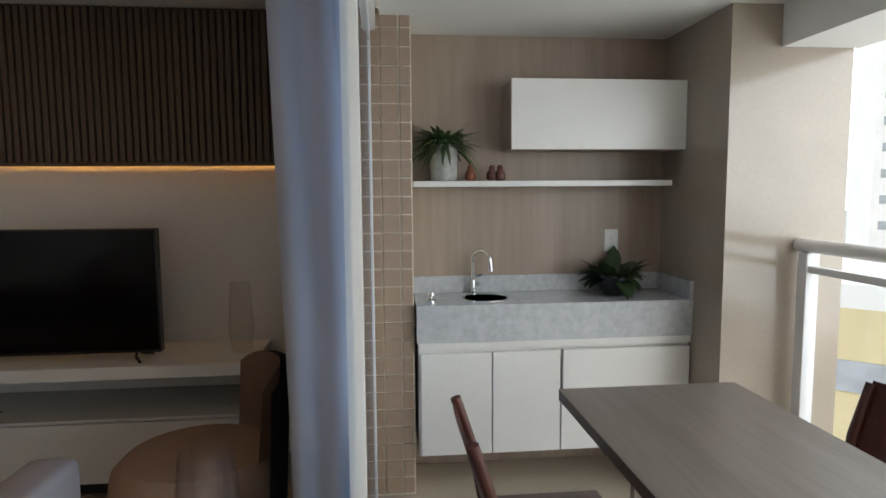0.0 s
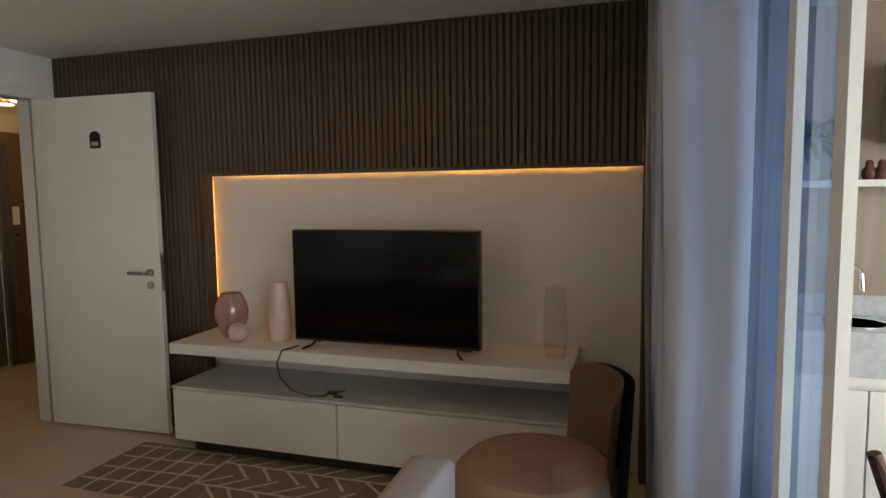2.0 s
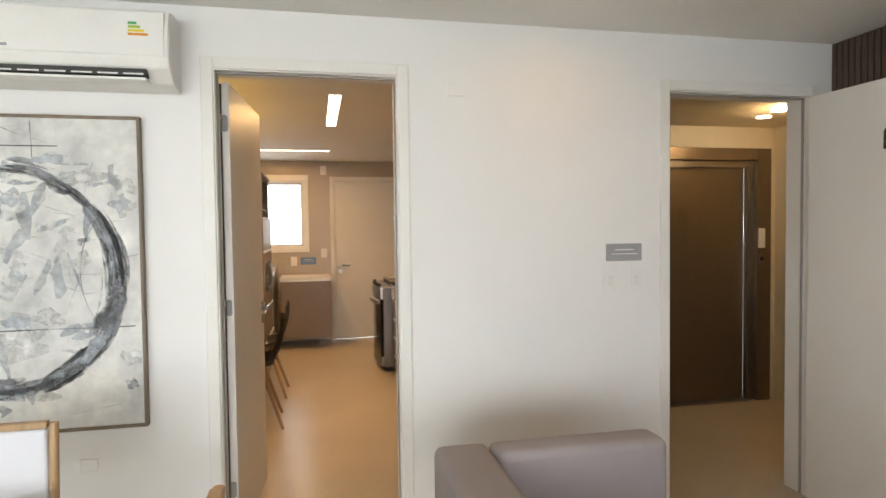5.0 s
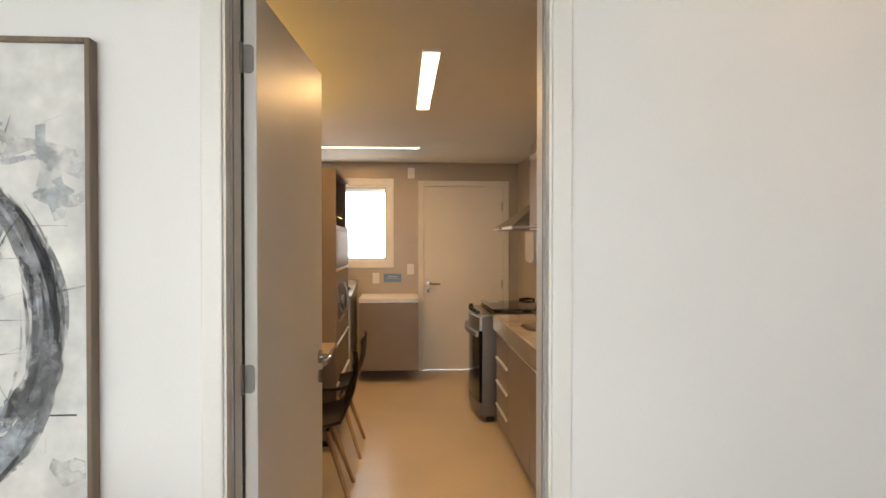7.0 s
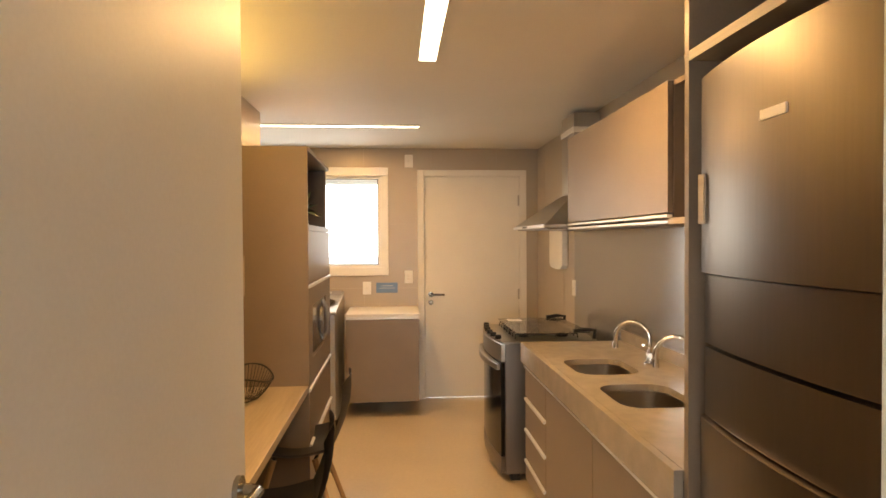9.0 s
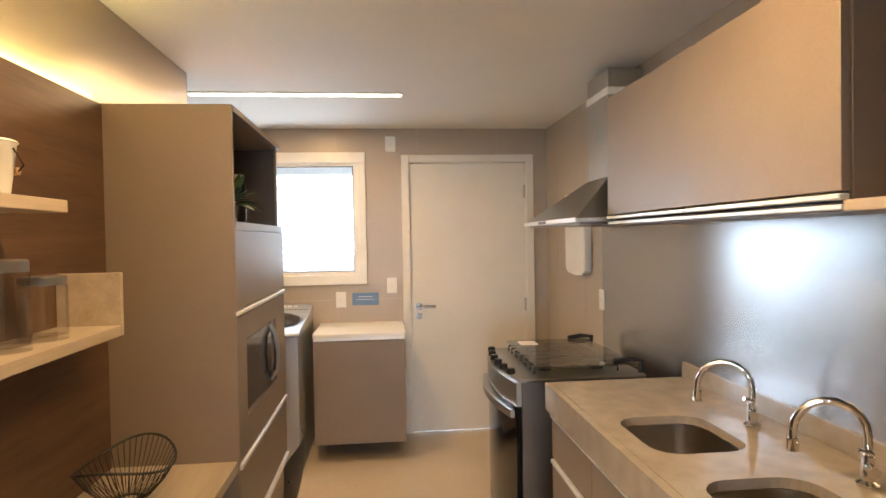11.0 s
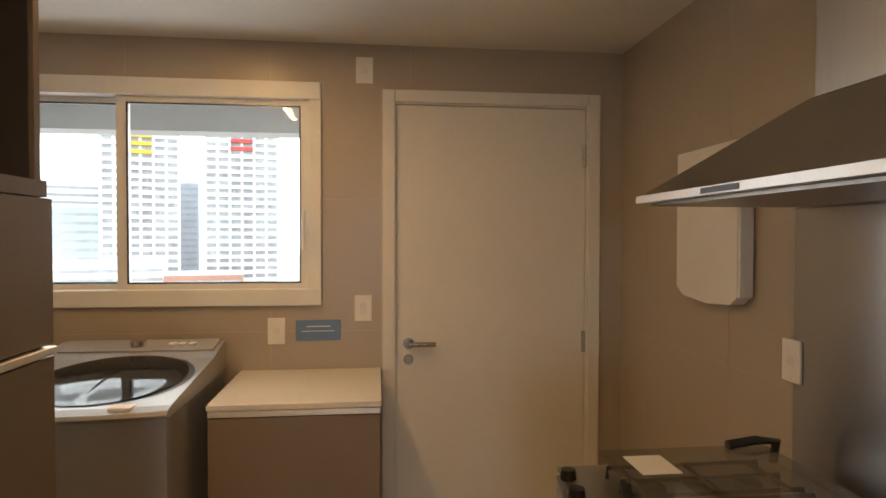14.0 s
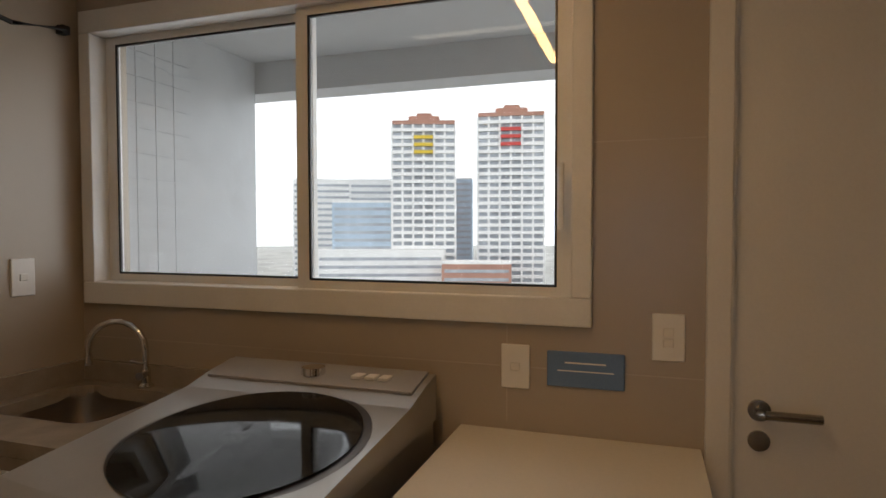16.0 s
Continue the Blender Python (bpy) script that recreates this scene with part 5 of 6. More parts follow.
def bowed_front(x0, x1, y0, y1, z0, z1, bow):
    """A box whose front swells towards +x, with rounded upright corners."""
    pts = [(x0, y0), (x0, y1), (x1 - 0.04, y1)] + [(x1 - 0.02 + bow * (1 - (2 * k / 12 - 1) ** 2), y1 - 0.012 - (y1 - y0 - 0.024) * k / 12) for k in range(13)] + [(x1 - 0.04, y0)]
    bm = prism(pts, "z", z0, z1)
    return bm


g = thing("washing_machine", "silver top-loading washing machine with dark glass lid", "washing machine", (-8.45, 0.17, 0))
part("body", bowed_front(-8.74, -8.025, -0.125, 0.535, 0.03, 0.904, 0.03), M["silver"], g, "", True)


def washer_top():
    """Cover that slopes to the front, bowed like the body and rounded over its front edge."""
    bm = bmesh.new()
    rings = []
    for k in range(17):
        y = -0.13 + 0.67 * k / 16
        b = 0.035 * (1 - (2 * k / 16 - 1) ** 2)
        rings.append([bm.verts.new(p) for p in ((-8.75, y, 0.905), (-8.015 + b, y, 0.905), (-8.0 + b, y, 0.918), (-8.007 + b, y, 0.930), (-8.045 + b, y, 0.940), (-8.56, y, 0.990), (-8.66, y, 1.015), (-8.75, y, 1.03))])
    n = len(rings[0])
    for p, q in zip(rings, rings[1:]):
        for k in range(n):
            bm.faces.new((p[k], p[(k + 1) % n], q[(k + 1) % n], q[k]))
    bm.faces.new(rings[0])
    bm.faces.new(rings[-1][::-1])
    bmesh.ops.recalc_face_normals(bm, faces=bm.faces)
    return bm


part("top_cover", washer_top(), M["silver"], g, "")

g = thing("laundry_sink_unit", "laundry sink cabinet with beige stone top", "sink", (-8.5, -0.48, 0))
part("body", box(XF + 0.003, -0.805, 0.10, -8.29, -0.16, 0.66), M["taupe"], g)
part("side_panel", box(XF + 0.003, -0.178, 0.66, -8.29, -0.16, 0.859), M["taupe"], g)
part("top", round_holes(slab_with_holes(XF + 0.003, -8.27, -0.808, -0.155, 0.86, 0.90, [(-8.75, -8.42, -0.74, -0.34)]), [(-8.75, -8.42, -0.74, -0.34)], 0.86, 0.90, 0.07), M["quartz"], g)

# window
g = thing("window_kitchen", "white aluminium sliding window with two panes", "window", (XF, 0.08, 1.2), kind="structure")
for r in ((XF - 0.10, -0.785, 1.170, XF + 0.02, 0.948, 1.245), (XF - 0.10, -0.785, 2.10, XF + 0.02, 0.948, 2.178), (XF - 0.10, -0.785, 1.245, XF + 0.02, -0.735, 2.10), (XF - 0.10, 0.895, 1.245, XF + 0.02, 0.948, 2.10)):
    part("frame", box(*r, bev=0.004), M["alu_white"], g)
for k, (a, b, xx) in enumerate(((-0.735, 0.095, XF - 0.06), (0.06, 0.895, XF - 0.02))):
    s_ = part("sash", boxes([(xx - 0.012, a, 1.245, xx + 0.012, a + 0.04, 2.10), (xx - 0.012, b - 0.04, 1.245, xx + 0.012, b, 2.10), (xx - 0.012, a + 0.04, 1.245, xx + 0.012, b - 0.04, 1.27), (xx - 0.012, a + 0.04, 2.075, xx + 0.012, b - 0.04, 2.10)]), M["alu_white"], g)
    many("gasket", [(xx + 0.002, a + 0.04, 1.27, xx + 0.010, a + 0.047, 2.075), (xx + 0.002, b - 0.047, 1.27, xx + 0.010, b - 0.04, 2.075),
        (xx + 0.002, a + 0.047, 1.27, xx + 0.010, b - 0.047, 1.277), (xx + 0.002, a + 0.047, 2.068, xx + 0.010, b - 0.047, 2.075)], M["black"], s_, "black rubber gasket")
    pn = part("pane", box(xx - 0.003, a + 0.04, 1.27, xx + 0.001, b - 0.04, 2.075), M["pane"], s_)
    pn.visible_shadow = False

# lamps in the kitchen ceiling
for nm, r in (("x", (-6.03, 1.14, ZK - 0.006, -4.80, 1.22, ZK - 0.002)), ("y", (-7.745, 0.0, ZK - 0.006, -7.68, 1.20, ZK - 0.002))):
    g = thing("ceiling_light", "recessed linear warm white ceiling light", "ceiling light", ((r[0] + r[3]) / 2, (r[1] + r[4]) / 2, ZK - 0.01), group="linear kitchen lights")
    part("diffuser", box(*r), M["lamp_warm"], g)
    x0, y0, z0, x1, y1, z1 = r
    part("trim", boxes([(x0 - 0.008, y0 - 0.008, ZK - 0.008, x0, y1 + 0.008, ZK - 0.001), (x1, y0 - 0.008, ZK - 0.008, x1 + 0.008, y1 + 0.008, ZK - 0.001), (x0, y0 - 0.008, ZK - 0.008, x1, y0, ZK - 0.001), (x0, y1, ZK - 0.008, x1, y1 + 0.008, ZK - 0.001)]), M["alu_white"], g)


# ---------- kitchen, small things ----------
faucet("sink_faucet", "chrome gooseneck faucet with two levers", -5.96, 2.24, 0.901, (-0.45, -1), 0.20, 0.16, "sink faucets")
faucet("sink_faucet", "chrome gooseneck faucet with two levers", -5.50, 2.24, 0.901, (-0.45, -1), 0.20, 0.16, "sink faucets")

# stove top
g = bpy.data.objects["stove"]
ORIGIN = Vector((-7.08, 2.0, 0))
for k in range(6):
    x = -7.36 + k * 0.112
    u = (x + 7.055) / 0.375
    y = 1.690 - 0.04 * (1 - u * u) + 0.02
    kn = part("knob", lathe([(0, 0), (0.019, 0), (0.021, 0.004), (0.018, 0.026), (0, 0.028)], (x, y + 0.008, 0.872), 18), M["black"], g, "black control knob", True)
part("hob_edge", bowed(-7.43, -6.68, 1.715, 0.856, 0.871, 0.03, 0.055), M["steel"], g, "bright rounded hob front", True)
part("side_foot", boxes([(-7.40, 1.76, 0.0, -7.34, 1.82, 0.05), (-6.77, 1.76, 0.0, -6.71, 1.82, 0.05), (-7.40, 2.22, 0.0, -7.34, 2.28, 0.05), (-6.77, 2.22, 0.0, -6.71, 2.28, 0.05)]), M["black"], g)
for cx in (-7.26, -7.055, -6.85):
    gr = bmesh.new()
    for y in (1.83, 2.0, 2.17):
        tube([(cx - 0.085, y, 0.903), (cx + 0.085, y, 0.903)], 0.0055, gr, 6)
    for x in (cx - 0.085, cx, cx + 0.085):
        tube([(x, 1.80, 0.876), (x, 1.80, 0.903), (x, 2.20, 0.903), (x, 2.20, 0.876)], 0.0055, gr, 6)
    part("grate", gr, M["iron"], g, "black wire pan support", True)
for cx, cy, r in ((-7.26, 1.87, 0.04), (-7.26, 2.12, 0.032), (-7.055, 2.0, 0.055), (-6.85, 1.87, 0.032), (-6.85, 2.12, 0.04)):
    part("burner", lathe([(0, 0), (r, 0), (r, 0.012), (r * 0.8, 0.018), (0, 0.018)], (cx, cy, 0.876), 20), M["iron"], g, "", True)
ld = part("glass_lid", prism(rounded(-7.42, 1.80, -6.70, 2.27, 0.02), "z", 0.914, 0.920), M["glass_lid"], g, "closed smoked glass lid")
part("paper_label", box(-7.37, 1.85, 0.9202, -7.25, 1.95, 0.9208), M["plastic_white"], ld, "white paper label")
for x in (-7.41, -6.72):
    part("lid_hinge", tube([(x, 2.29, 0.86), (x, 2.30, 0.93), (x, 2.24, 0.935), (x, 2.16, 0.925)], 0.013, seg=8), M["black"], g, "black lid hinge arm", True)

bpy.data.objects["stove"].location += Vector((-0.13, -0.03, 0))

# hood details
g = bpy.data.objects["cooker_hood"]
ORIGIN = Vector((-7.15, 2.13, 1.55))
part("switch_panel", box(-7.28, 1.8985, 1.576, -7.14, 1.8998, 1.589), M["black"], g, "small black switch panel")
part("edge_strip", box(-7.61, 1.900, 1.573, -6.67, 1.9049, 1.592), M["alu"], g, "bright front edge")
part("vent_grille", boxes([(-7.015, 2.21, 1.98 + 0.016 * k, -7.012, 2.33, 1.988 + 0.016 * k) for k in range(8)]), M["black"], g, "dark perforated vent")
part("duct_collar", box(-7.31, 2.178, 2.20, -7.005, YR - 0.01, 2.235), M["plastic_white"], g, "white tape at the duct joint")
part("cord", tube([(-7.0, 2.3, 2.2), (-6.93, 2.28, 2.12), (-6.9, 2.3, 2.06), (-6.84, 2.31, 2.12), (-6.80, 2.33, 2.07)], 0.006, seg=8), M["black"], g, "", True)

# wall fittings
g = thing("entry_phone_box", "white rounded wall box beside the stove", "fuse box", (-7.96, YR, 1.26))
part("cover", prism([(-8.185, 1.30), (-8.14, 1.27), (-7.98, 1.255), (-7.84, 1.265), (-7.805, 1.29), (-7.805, 1.79), (-8.185, 1.79)], "y", YR - 0.05, YR - 0.002), M["plastic_white"], g)
part("lip", box(-7.803, YR - 0.05, 1.29, -7.79, YR - 0.004, 1.79, 0.003), M["plastic_white"], g)
wall_plate("wall_outlet", "white outlet beside the steel splashback", -7.60, YR - 0.009, 1.134, 0.075, 0.12, M["plastic_white"], nx=0, ny=-1, rockers=1, category="outlet")
wall_plate("wall_outlet", "white outlet high beside the door", XF, 1.143, 2.24, 0.078, 0.12, M["plastic_white"], rockers=1, category="outlet")
wall_plate("light_switch", "white double switch beside the door", XF, 1.136, 1.153, 0.078, 0.12, M["plastic_white"], rockers=2)
wall_plate("wall_outlet", "white outlet above the washing machine", XF, 0.746, 1.053, 0.078, 0.12, M["plastic_white"], rockers=1, category="outlet")
g = wall_plate("wall_sign", "slate blue sign plate under the window", XF, 0.932, 1.055, 0.20, 0.095, M["plastic_blue"], category="sign")
part("text_line", box(XF + 0.008, 0.88, 1.071, XF + 0.0088, 0.985, 1.075), M["plastic_white"], g)
part("text_line", box(XF + 0.008, 0.86, 1.050, XF + 0.0088, 1.005, 1.053), M["plastic_white"], g)
wall_plate("wall_outlet", "white outlet on the laundry side wall", -8.60, -0.81, 1.275, 0.078, 0.12, M["plastic_white"], nx=0, ny=1, rockers=1, category="outlet")
g = thing("window_latch", "white window pull handle", "handle", (XF + 0.02, 0.87, 1.45))
part("pull", box(XF + 0.02, 0.862, 1.42, XF + 0.034, 0.878, 1.60, 0.005), M["alu_white"], g)

# washing machine top
g = bpy.data.objects["washing_machine"]
ORIGIN = Vector((-8.45, 0.17, 0))


def lid_point(r):
    def f(u, v):
        a = 2 * math.pi * u
        x = -8.31 + r * 0.272 * v * math.cos(a)
        y = 0.246 + r * 0.258 * v * math.sin(a)
        return (x, y, 0.938 + max(-0.010, (-8.045 - x) / 0.515 * 0.050) + 0.003 + 0.012 * (1 - v * v))
    return f


part("lid_rim", sheet(lid_point(1.08), 48, 6, 0.004), M["steel_dark"], g, "grey lid rim", True)


def lid_glass(u, v):
    p = lid_point(1.0)(u, v)
    return (p[0], p[1], p[2] + 0.006)


M["lid_black"] = mat("dark_lid_glass", (0.012, 0.015, 0.02), 0.06, vary=0.1, bump=0, spec=0.9)
part("lid_glass", sheet(lid_glass, 48, 6, 0.003), M["lid_black"], g, "dark oval glass lid", True)
part("control_panel", prism([(-8.745, 1.030), (-8.62, 1.006), (-8.62, 1.012), (-8.745, 1.037)], "y", -0.11, 0.52), M["plastic_grey"], g, "grey control panel")
part("dial", lathe([(0, 0), (0.035, 0), (0.033, 0.02), (0, 0.022)], (-8.68, 0.20, 1.022), 24), M["chrome"], g, "", True)
for y in (0.34, 0.38, 0.42):
    part("button", box(-8.70, y - 0.014, 1.022, -8.66, y + 0.014, 1.031, 0.002), M["plastic_white"], g)
part("lid_grip", box(-8.05, 0.36, 0.932, -8.00, 0.43, 0.945, 0.004), M["lacquer"], g, "pale lid grip")
part("foot", boxes([(-8.70, -0.12, 0, -8.65, -0.07, 0.03), (-8.20, -0.12, 0, -8.15, -0.07, 0.03), (-8.70, 0.41, 0, -8.65, 0.46, 0.03), (-8.20, 0.41, 0, -8.15, 0.46, 0.03)]), M["black"], g)

# laundry sink
g = bpy.data.objects["laundry_sink_unit"]
ORIGIN = Vector((-8.5, -0.48, 0))


def tank(u, v):
    a = 2 * math.pi * u
    k = min(4, int(round(v * 4)))
    r, z = ((0.0, 0.70), (0.75, 0.70), (0.93, 0.74), (1.0, 0.86), (1.03, 0.898))[k]
    c, s_ = math.cos(a), math.sin(a)
    q = (abs(c) ** 6 + abs(s_) ** 6) ** (-1 / 6)
    return (-8.585 + r * 0.165 * c * q, -0.54 + r * 0.20 * s_ * q, z)


part("basin", sheet(tank, 48, 4), M["steel_sink"], g, "stainless steel basin", True)
part("upstand", boxes([(XF + 0.003, -0.808, 0.901, XF + 0.02, -0.155, 0.97), (XF + 0.02, -0.808, 0.901, -8.27, -0.79, 0.97)]), M["quartz"], g)
part("door", box(-8.288, -0.80, 0.12, -8.27, -0.165, 0.80, 0.002), M["taupe"], g)
part("grip_profile", box(-8.288, -0.80, 0.803, -8.262, -0.165, 0.822, 0.002), M["alu"], g)
part("front_apron", box(-8.29, -0.808, 0.825, -8.268, -0.155, 0.859), M["quartz"], g)
part("plinth", box(XF + 0.05, -0.80, 0.0, -8.33, -0.17, 0.10), M["kick"], g)
faucet("laundry_faucet", "chrome gooseneck laundry faucet", -8.785, -0.50, 0.901, (0.35, -1), 0.22, 0.19)
g = thing("drying_rack", "dark wire drying rack fixed high in the corner", "drying rack", (-8.6, -0.75, 2.05))
part("bar", tube([(-8.75, -0.78, 2.10), (-8.55, -0.76, 2.06), (-8.35, -0.77, 2.09)], 0.008, seg=8), M["iron"], g, "", True)
part("bracket", box(-8.765, -0.809, 2.085, -8.735, -0.775, 2.115, 0.004), M["iron"], g)

# shelves and counter
def jar(x, y, z, r, h, label):
    g = thing("glass_jar", label, "jar", (x, y, z), group="storage jars")
    part("glass", lathe([(0, 0), (r, 0), (r, 0.012), (r, h * 0.86), (r * 0.93, h * 0.9), (r * 0.9, h * 0.9), (r * 0.95, h * 0.85), (r * 0.95, 0.012), (0, 0.01)], (x, y, z)), M["vessel"], g, "", True)
    part("lid", lathe([(0, 0), (r * 0.97, 0), (r * 0.97, h * 0.12), (r * 0.9, h * 0.14), (0, h * 0.14)], (x, y, z + h * 0.88)), M["steel"], g, "brushed metal lid", True)


jar(-5.74, 0.245, 1.280, 0.055, 0.155, "low clear glass jar with metal lid")
jar(-5.58, 0.245, 1.280, 0.055, 0.20, "clear glass jar with metal lid")
jar(-5.42, 0.245, 1.280, 0.055, 0.26, "tall clear glass jar with metal lid")
jar(-5.40, 0.225, 1.623, 0.05, 0.26, "tall clear glass jar with metal lid")
g = thing("enamel_bucket", "small white enamel bucket with wooden grip", "bucket", (-5.52, 0.24, 1.623))
part("pail", lathe([(0, 0), (0.05, 0), (0.053, 0.004), (0.066, 0.11), (0.070, 0.114), (0.066, 0.118), (0.062, 0.11), (0.048, 0.008), (0, 0.006)], (-5.53, 0.24, 1.623)), M["plastic_white"], g, "", True)
part("grip", cyl((-5.605, 0.21, 1.677), (-5.605, 0.275, 1.682), 0.009), M["blonde"], g, "turned wooden grip", True)
part("wire", tube([(-5.53, 0.308, 1.722), (-5.58, 0.30, 1.692), (-5.605, 0.275, 1.682)], 0.002, seg=6), M["iron"], g, "", True)

g = thing("wire_bowl", "dark curved wire fruit bowl on the counter", "bowl", (-6.0, 0.34, 0.753))
cx, cy, cz = -6.02, 0.315, 0.756


def bowl_rim(a):
    return Vector((cx + 0.17 * math.cos(a), cy + 0.13 * math.sin(a), cz + 0.095 + 0.045 * math.cos(a) ** 2))


part("rim", tube([bowl_rim(2 * math.pi * k / 40) for k in range(41)], 0.004, seg=6), M["iron"], g, "", True)
bm = bmesh.new()
for k in range(46):
    a = 2 * math.pi * k / 46
    r = bowl_rim(a)
    c = Vector((cx + 0.035 * math.cos(a), cy + 0.03 * math.sin(a), cz))
    tube([c, c.lerp(r, 0.35) - Vector((0, 0, 0.022)), c.lerp(r, 0.72) - Vector((0, 0, 0.018)), r], 0.0017, bm, 4)
part("wire_basket", bm, M["iron"], g, "fine dark wires", True)["kind"] = "stuff"
part("base_ring", tube([(cx + 0.035 * math.cos(2 * math.pi * k / 20), cy + 0.03 * math.sin(2 * math.pi * k / 20), cz) for k in range(21)], 0.003, seg=6), M["iron"], g, "", True)
g = thing("desk_jar", "dark lidded jar at the back of the counter", "jar", (-5.55, 0.24, 0.753))
part("pot", lathe([(0, 0), (0.05, 0), (0.06, 0.03), (0.055, 0.07), (0.03, 0.085), (0, 0.09)], (-5.55, 0.24, 0.753)), M["black"], g, "", True)
part("knob", lathe([(0, 0), (0.012, 0), (0.014, 0.02), (0, 0.028)], (-5.55, 0.24, 0.842), 12), M["chrome"], g, "", True)

# plants in the tower niche
g = thing("succulent", "green succulent in a terracotta-beige pot", "potted plant", (-6.58, 0.47, 1.586))
part("pot", lathe([(0, 0), (0.045, 0), (0.055, 0.08), (0.05, 0.085), (0, 0.075)], (-6.58, 0.47, 1.586)), mat("pale_clay", (0.36, 0.27, 0.21), 0.6), g, "", True)
part("foliage", plant((-6.58, 0.47, 1.665), 40, 0.14, 0.05, 0.3, 12, 0.015), M["leaf"], g, "", True)["kind"] = "stuff"
g = thing("dark_canister", "dark glass canister with metal cap", "canister", (-6.80, 0.46, 1.586))
part("body", lathe([(0, 0), (0.045, 0), (0.045, 0.17), (0.035, 0.185), (0, 0.185)], (-6.80, 0.46, 1.586)), M["black_gloss"], g, "", True)
part("cap", lathe([(0, 0), (0.036, 0), (0.036, 0.025), (0, 0.027)], (-6.80, 0.46, 1.772)), M["steel"], g, "", True)


M["plastic_shell"] = mat("dark_grey_shell", (0.075, 0.07, 0.07), 0.35, vary=0.06, bump=0.02)


def shell_chair():
    g = thing("shell_chair", "dark grey moulded shell chair with wooden legs", "chair", (0, 0, 0), group="chairs at the counter", world=False)

    def shell(u, v):
        # v: 0 front lip of the seat, 1 top of the back; u across
        s_ = 2 * u - 1
        if v < 0.5:
            w = v / 0.5
            y, z = -0.20 + 0.38 * w, 0.46 - 0.03 * math.sin(math.pi * w)
        else:
            w = (v - 0.5) / 0.5
            y, z = 0.18 + 0.09 * w + 0.03 * math.sin(math.pi * w), 0.46 + 0.36 * w
        half = 0.23 - 0.03 * abs(2 * v - 1) ** 3
        return (s_ * half, y - 0.05 * s_ * s_ * max(0, v - 0.4), z + 0.05 * s_ ** 4 + (-0.07 * s_ ** 4 if v > 0.9 else 0))

    part("shell", sheet(shell, 18, 22, 0.008), M["plastic_shell"], g, "dark grey moulded shell", True)
    for sx in (-1, 1):
        for y0, y1 in ((-0.10, -0.22), (0.10, 0.24)):
            part("leg", cyl((sx * 0.13, y0, 0.425), (sx * 0.21, y1, 0.0), 0.016, 0.011), M["blonde"], g, "turned wooden leg", True)
    part("brace", boxes([(-0.14, -0.11, 0.41, 0.14, -0.095, 0.425), (-0.14, 0.095, 0.41, 0.14, 0.11, 0.425)]), M["iron"], g)
    return g


c2 = shell_chair()
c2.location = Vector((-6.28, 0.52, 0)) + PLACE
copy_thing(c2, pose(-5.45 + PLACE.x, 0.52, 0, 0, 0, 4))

# joints of the wall tiles
def joints(wall_name, rows):
    global ORIGIN
    ORIGIN = Vector((0, 0, 0))
    w = bpy.data.objects[wall_name]
    for r in rows:
        part("joint", box(*r), M["grout"], w)


E = 0.0012
joints("wall_kitchen_west", [(XF, 0.94, z, XF + E, 1.22, z + 0.003) for z in (0.45, 1.05, 1.65)] + [(XF, -0.80, z, XF + E, 0.94, z + 0.003) for z in (0.45, 1.05)]
    + [(XF, y, 2.19, XF + E, y + 0.003, ZK - 0.002) for y in (-0.52, 0.10, 0.72, 1.35, 1.97)] + [(XF, 0.72, 0.9, XF + E, 0.723, 1.16)])
joints("wall_kitchen_north", [(-8.8, YR - E, z, -7.61, YR, z + 0.003) for z in (0.45, 1.05, 1.65)] + [(x, YR - E, 0.01, x + 0.003, YR, ZK - 0.002) for x in (-8.55, -7.93)] + [(-7.60, YR - E, 1.65, -6.66, YR, 1.653)])

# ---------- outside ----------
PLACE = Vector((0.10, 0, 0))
structure("service_ledge_wall", boxes([(-9.90, -1.0, 0.9, XF - 0.15, -0.86, 2.45)]), M["tile_white"], "white tiled outer side wall", "wall")
structure("service_ledge_ceiling", boxes([(-10.1, -1.0, 2.29, XF - 0.15, 2.6, 2.4)]), M["concrete"], "pale outer soffit", "ceiling")
structure("service_ledge_beam", boxes([(-10.1, -1.0, 2.13, -9.9, 2.6, 2.29)]), M["concrete"], "pale outer edge beam", "beam")
structure("service_ledge_sill", boxes([(-10.0, -1.0, 0.9, XF - 0.15, 2.6, 1.0)]), M["concrete"], "pale outer ledge", "ledge")
g = thing("ledge_tiling", "small white glazed tiles on the outer wall", "tiling", (-9.4, -0.86, 1.0), kind="structure")
tile_o = None
for i in range(5, 9):
    for j in range(12):
        if tile_o is None:
            tile_o = part("tile", box(-9.42, -0.8595, 1.02, -9.3212, -0.857, 1.1188), M["tile_white"], g)
            continue
        o = tile_o.copy()
        scene.collection.objects.link(o)
        o.location = tile_o.location + Vector((0.102 * (i - 5), 0, 0.102 * j))
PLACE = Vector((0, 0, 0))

M["city_wall"] = mat("white_facade", (0.84, 0.84, 0.83), 0.8, scale=0.2, vary=0.05, grain=3, bump=0)
# glazing lightened: the haze over the far towers is put into its colour
M["city_glass"] = mat("haze_lightened_glass", (0.43, 0.46, 0.50), 0.25, scale=0.3, vary=0.2, grain=2, bump=0)
M["city_brick"] = mat("terracotta_facade", (0.46, 0.25, 0.19), 0.85, scale=0.2, vary=0.08, grain=3, bump=0)
M["city_red"] = mat("red_facade", (0.60, 0.08, 0.07), 0.7, bump=0)
M["city_yellow"] = mat("yellow_facade", (0.72, 0.52, 0.06), 0.7, bump=0)
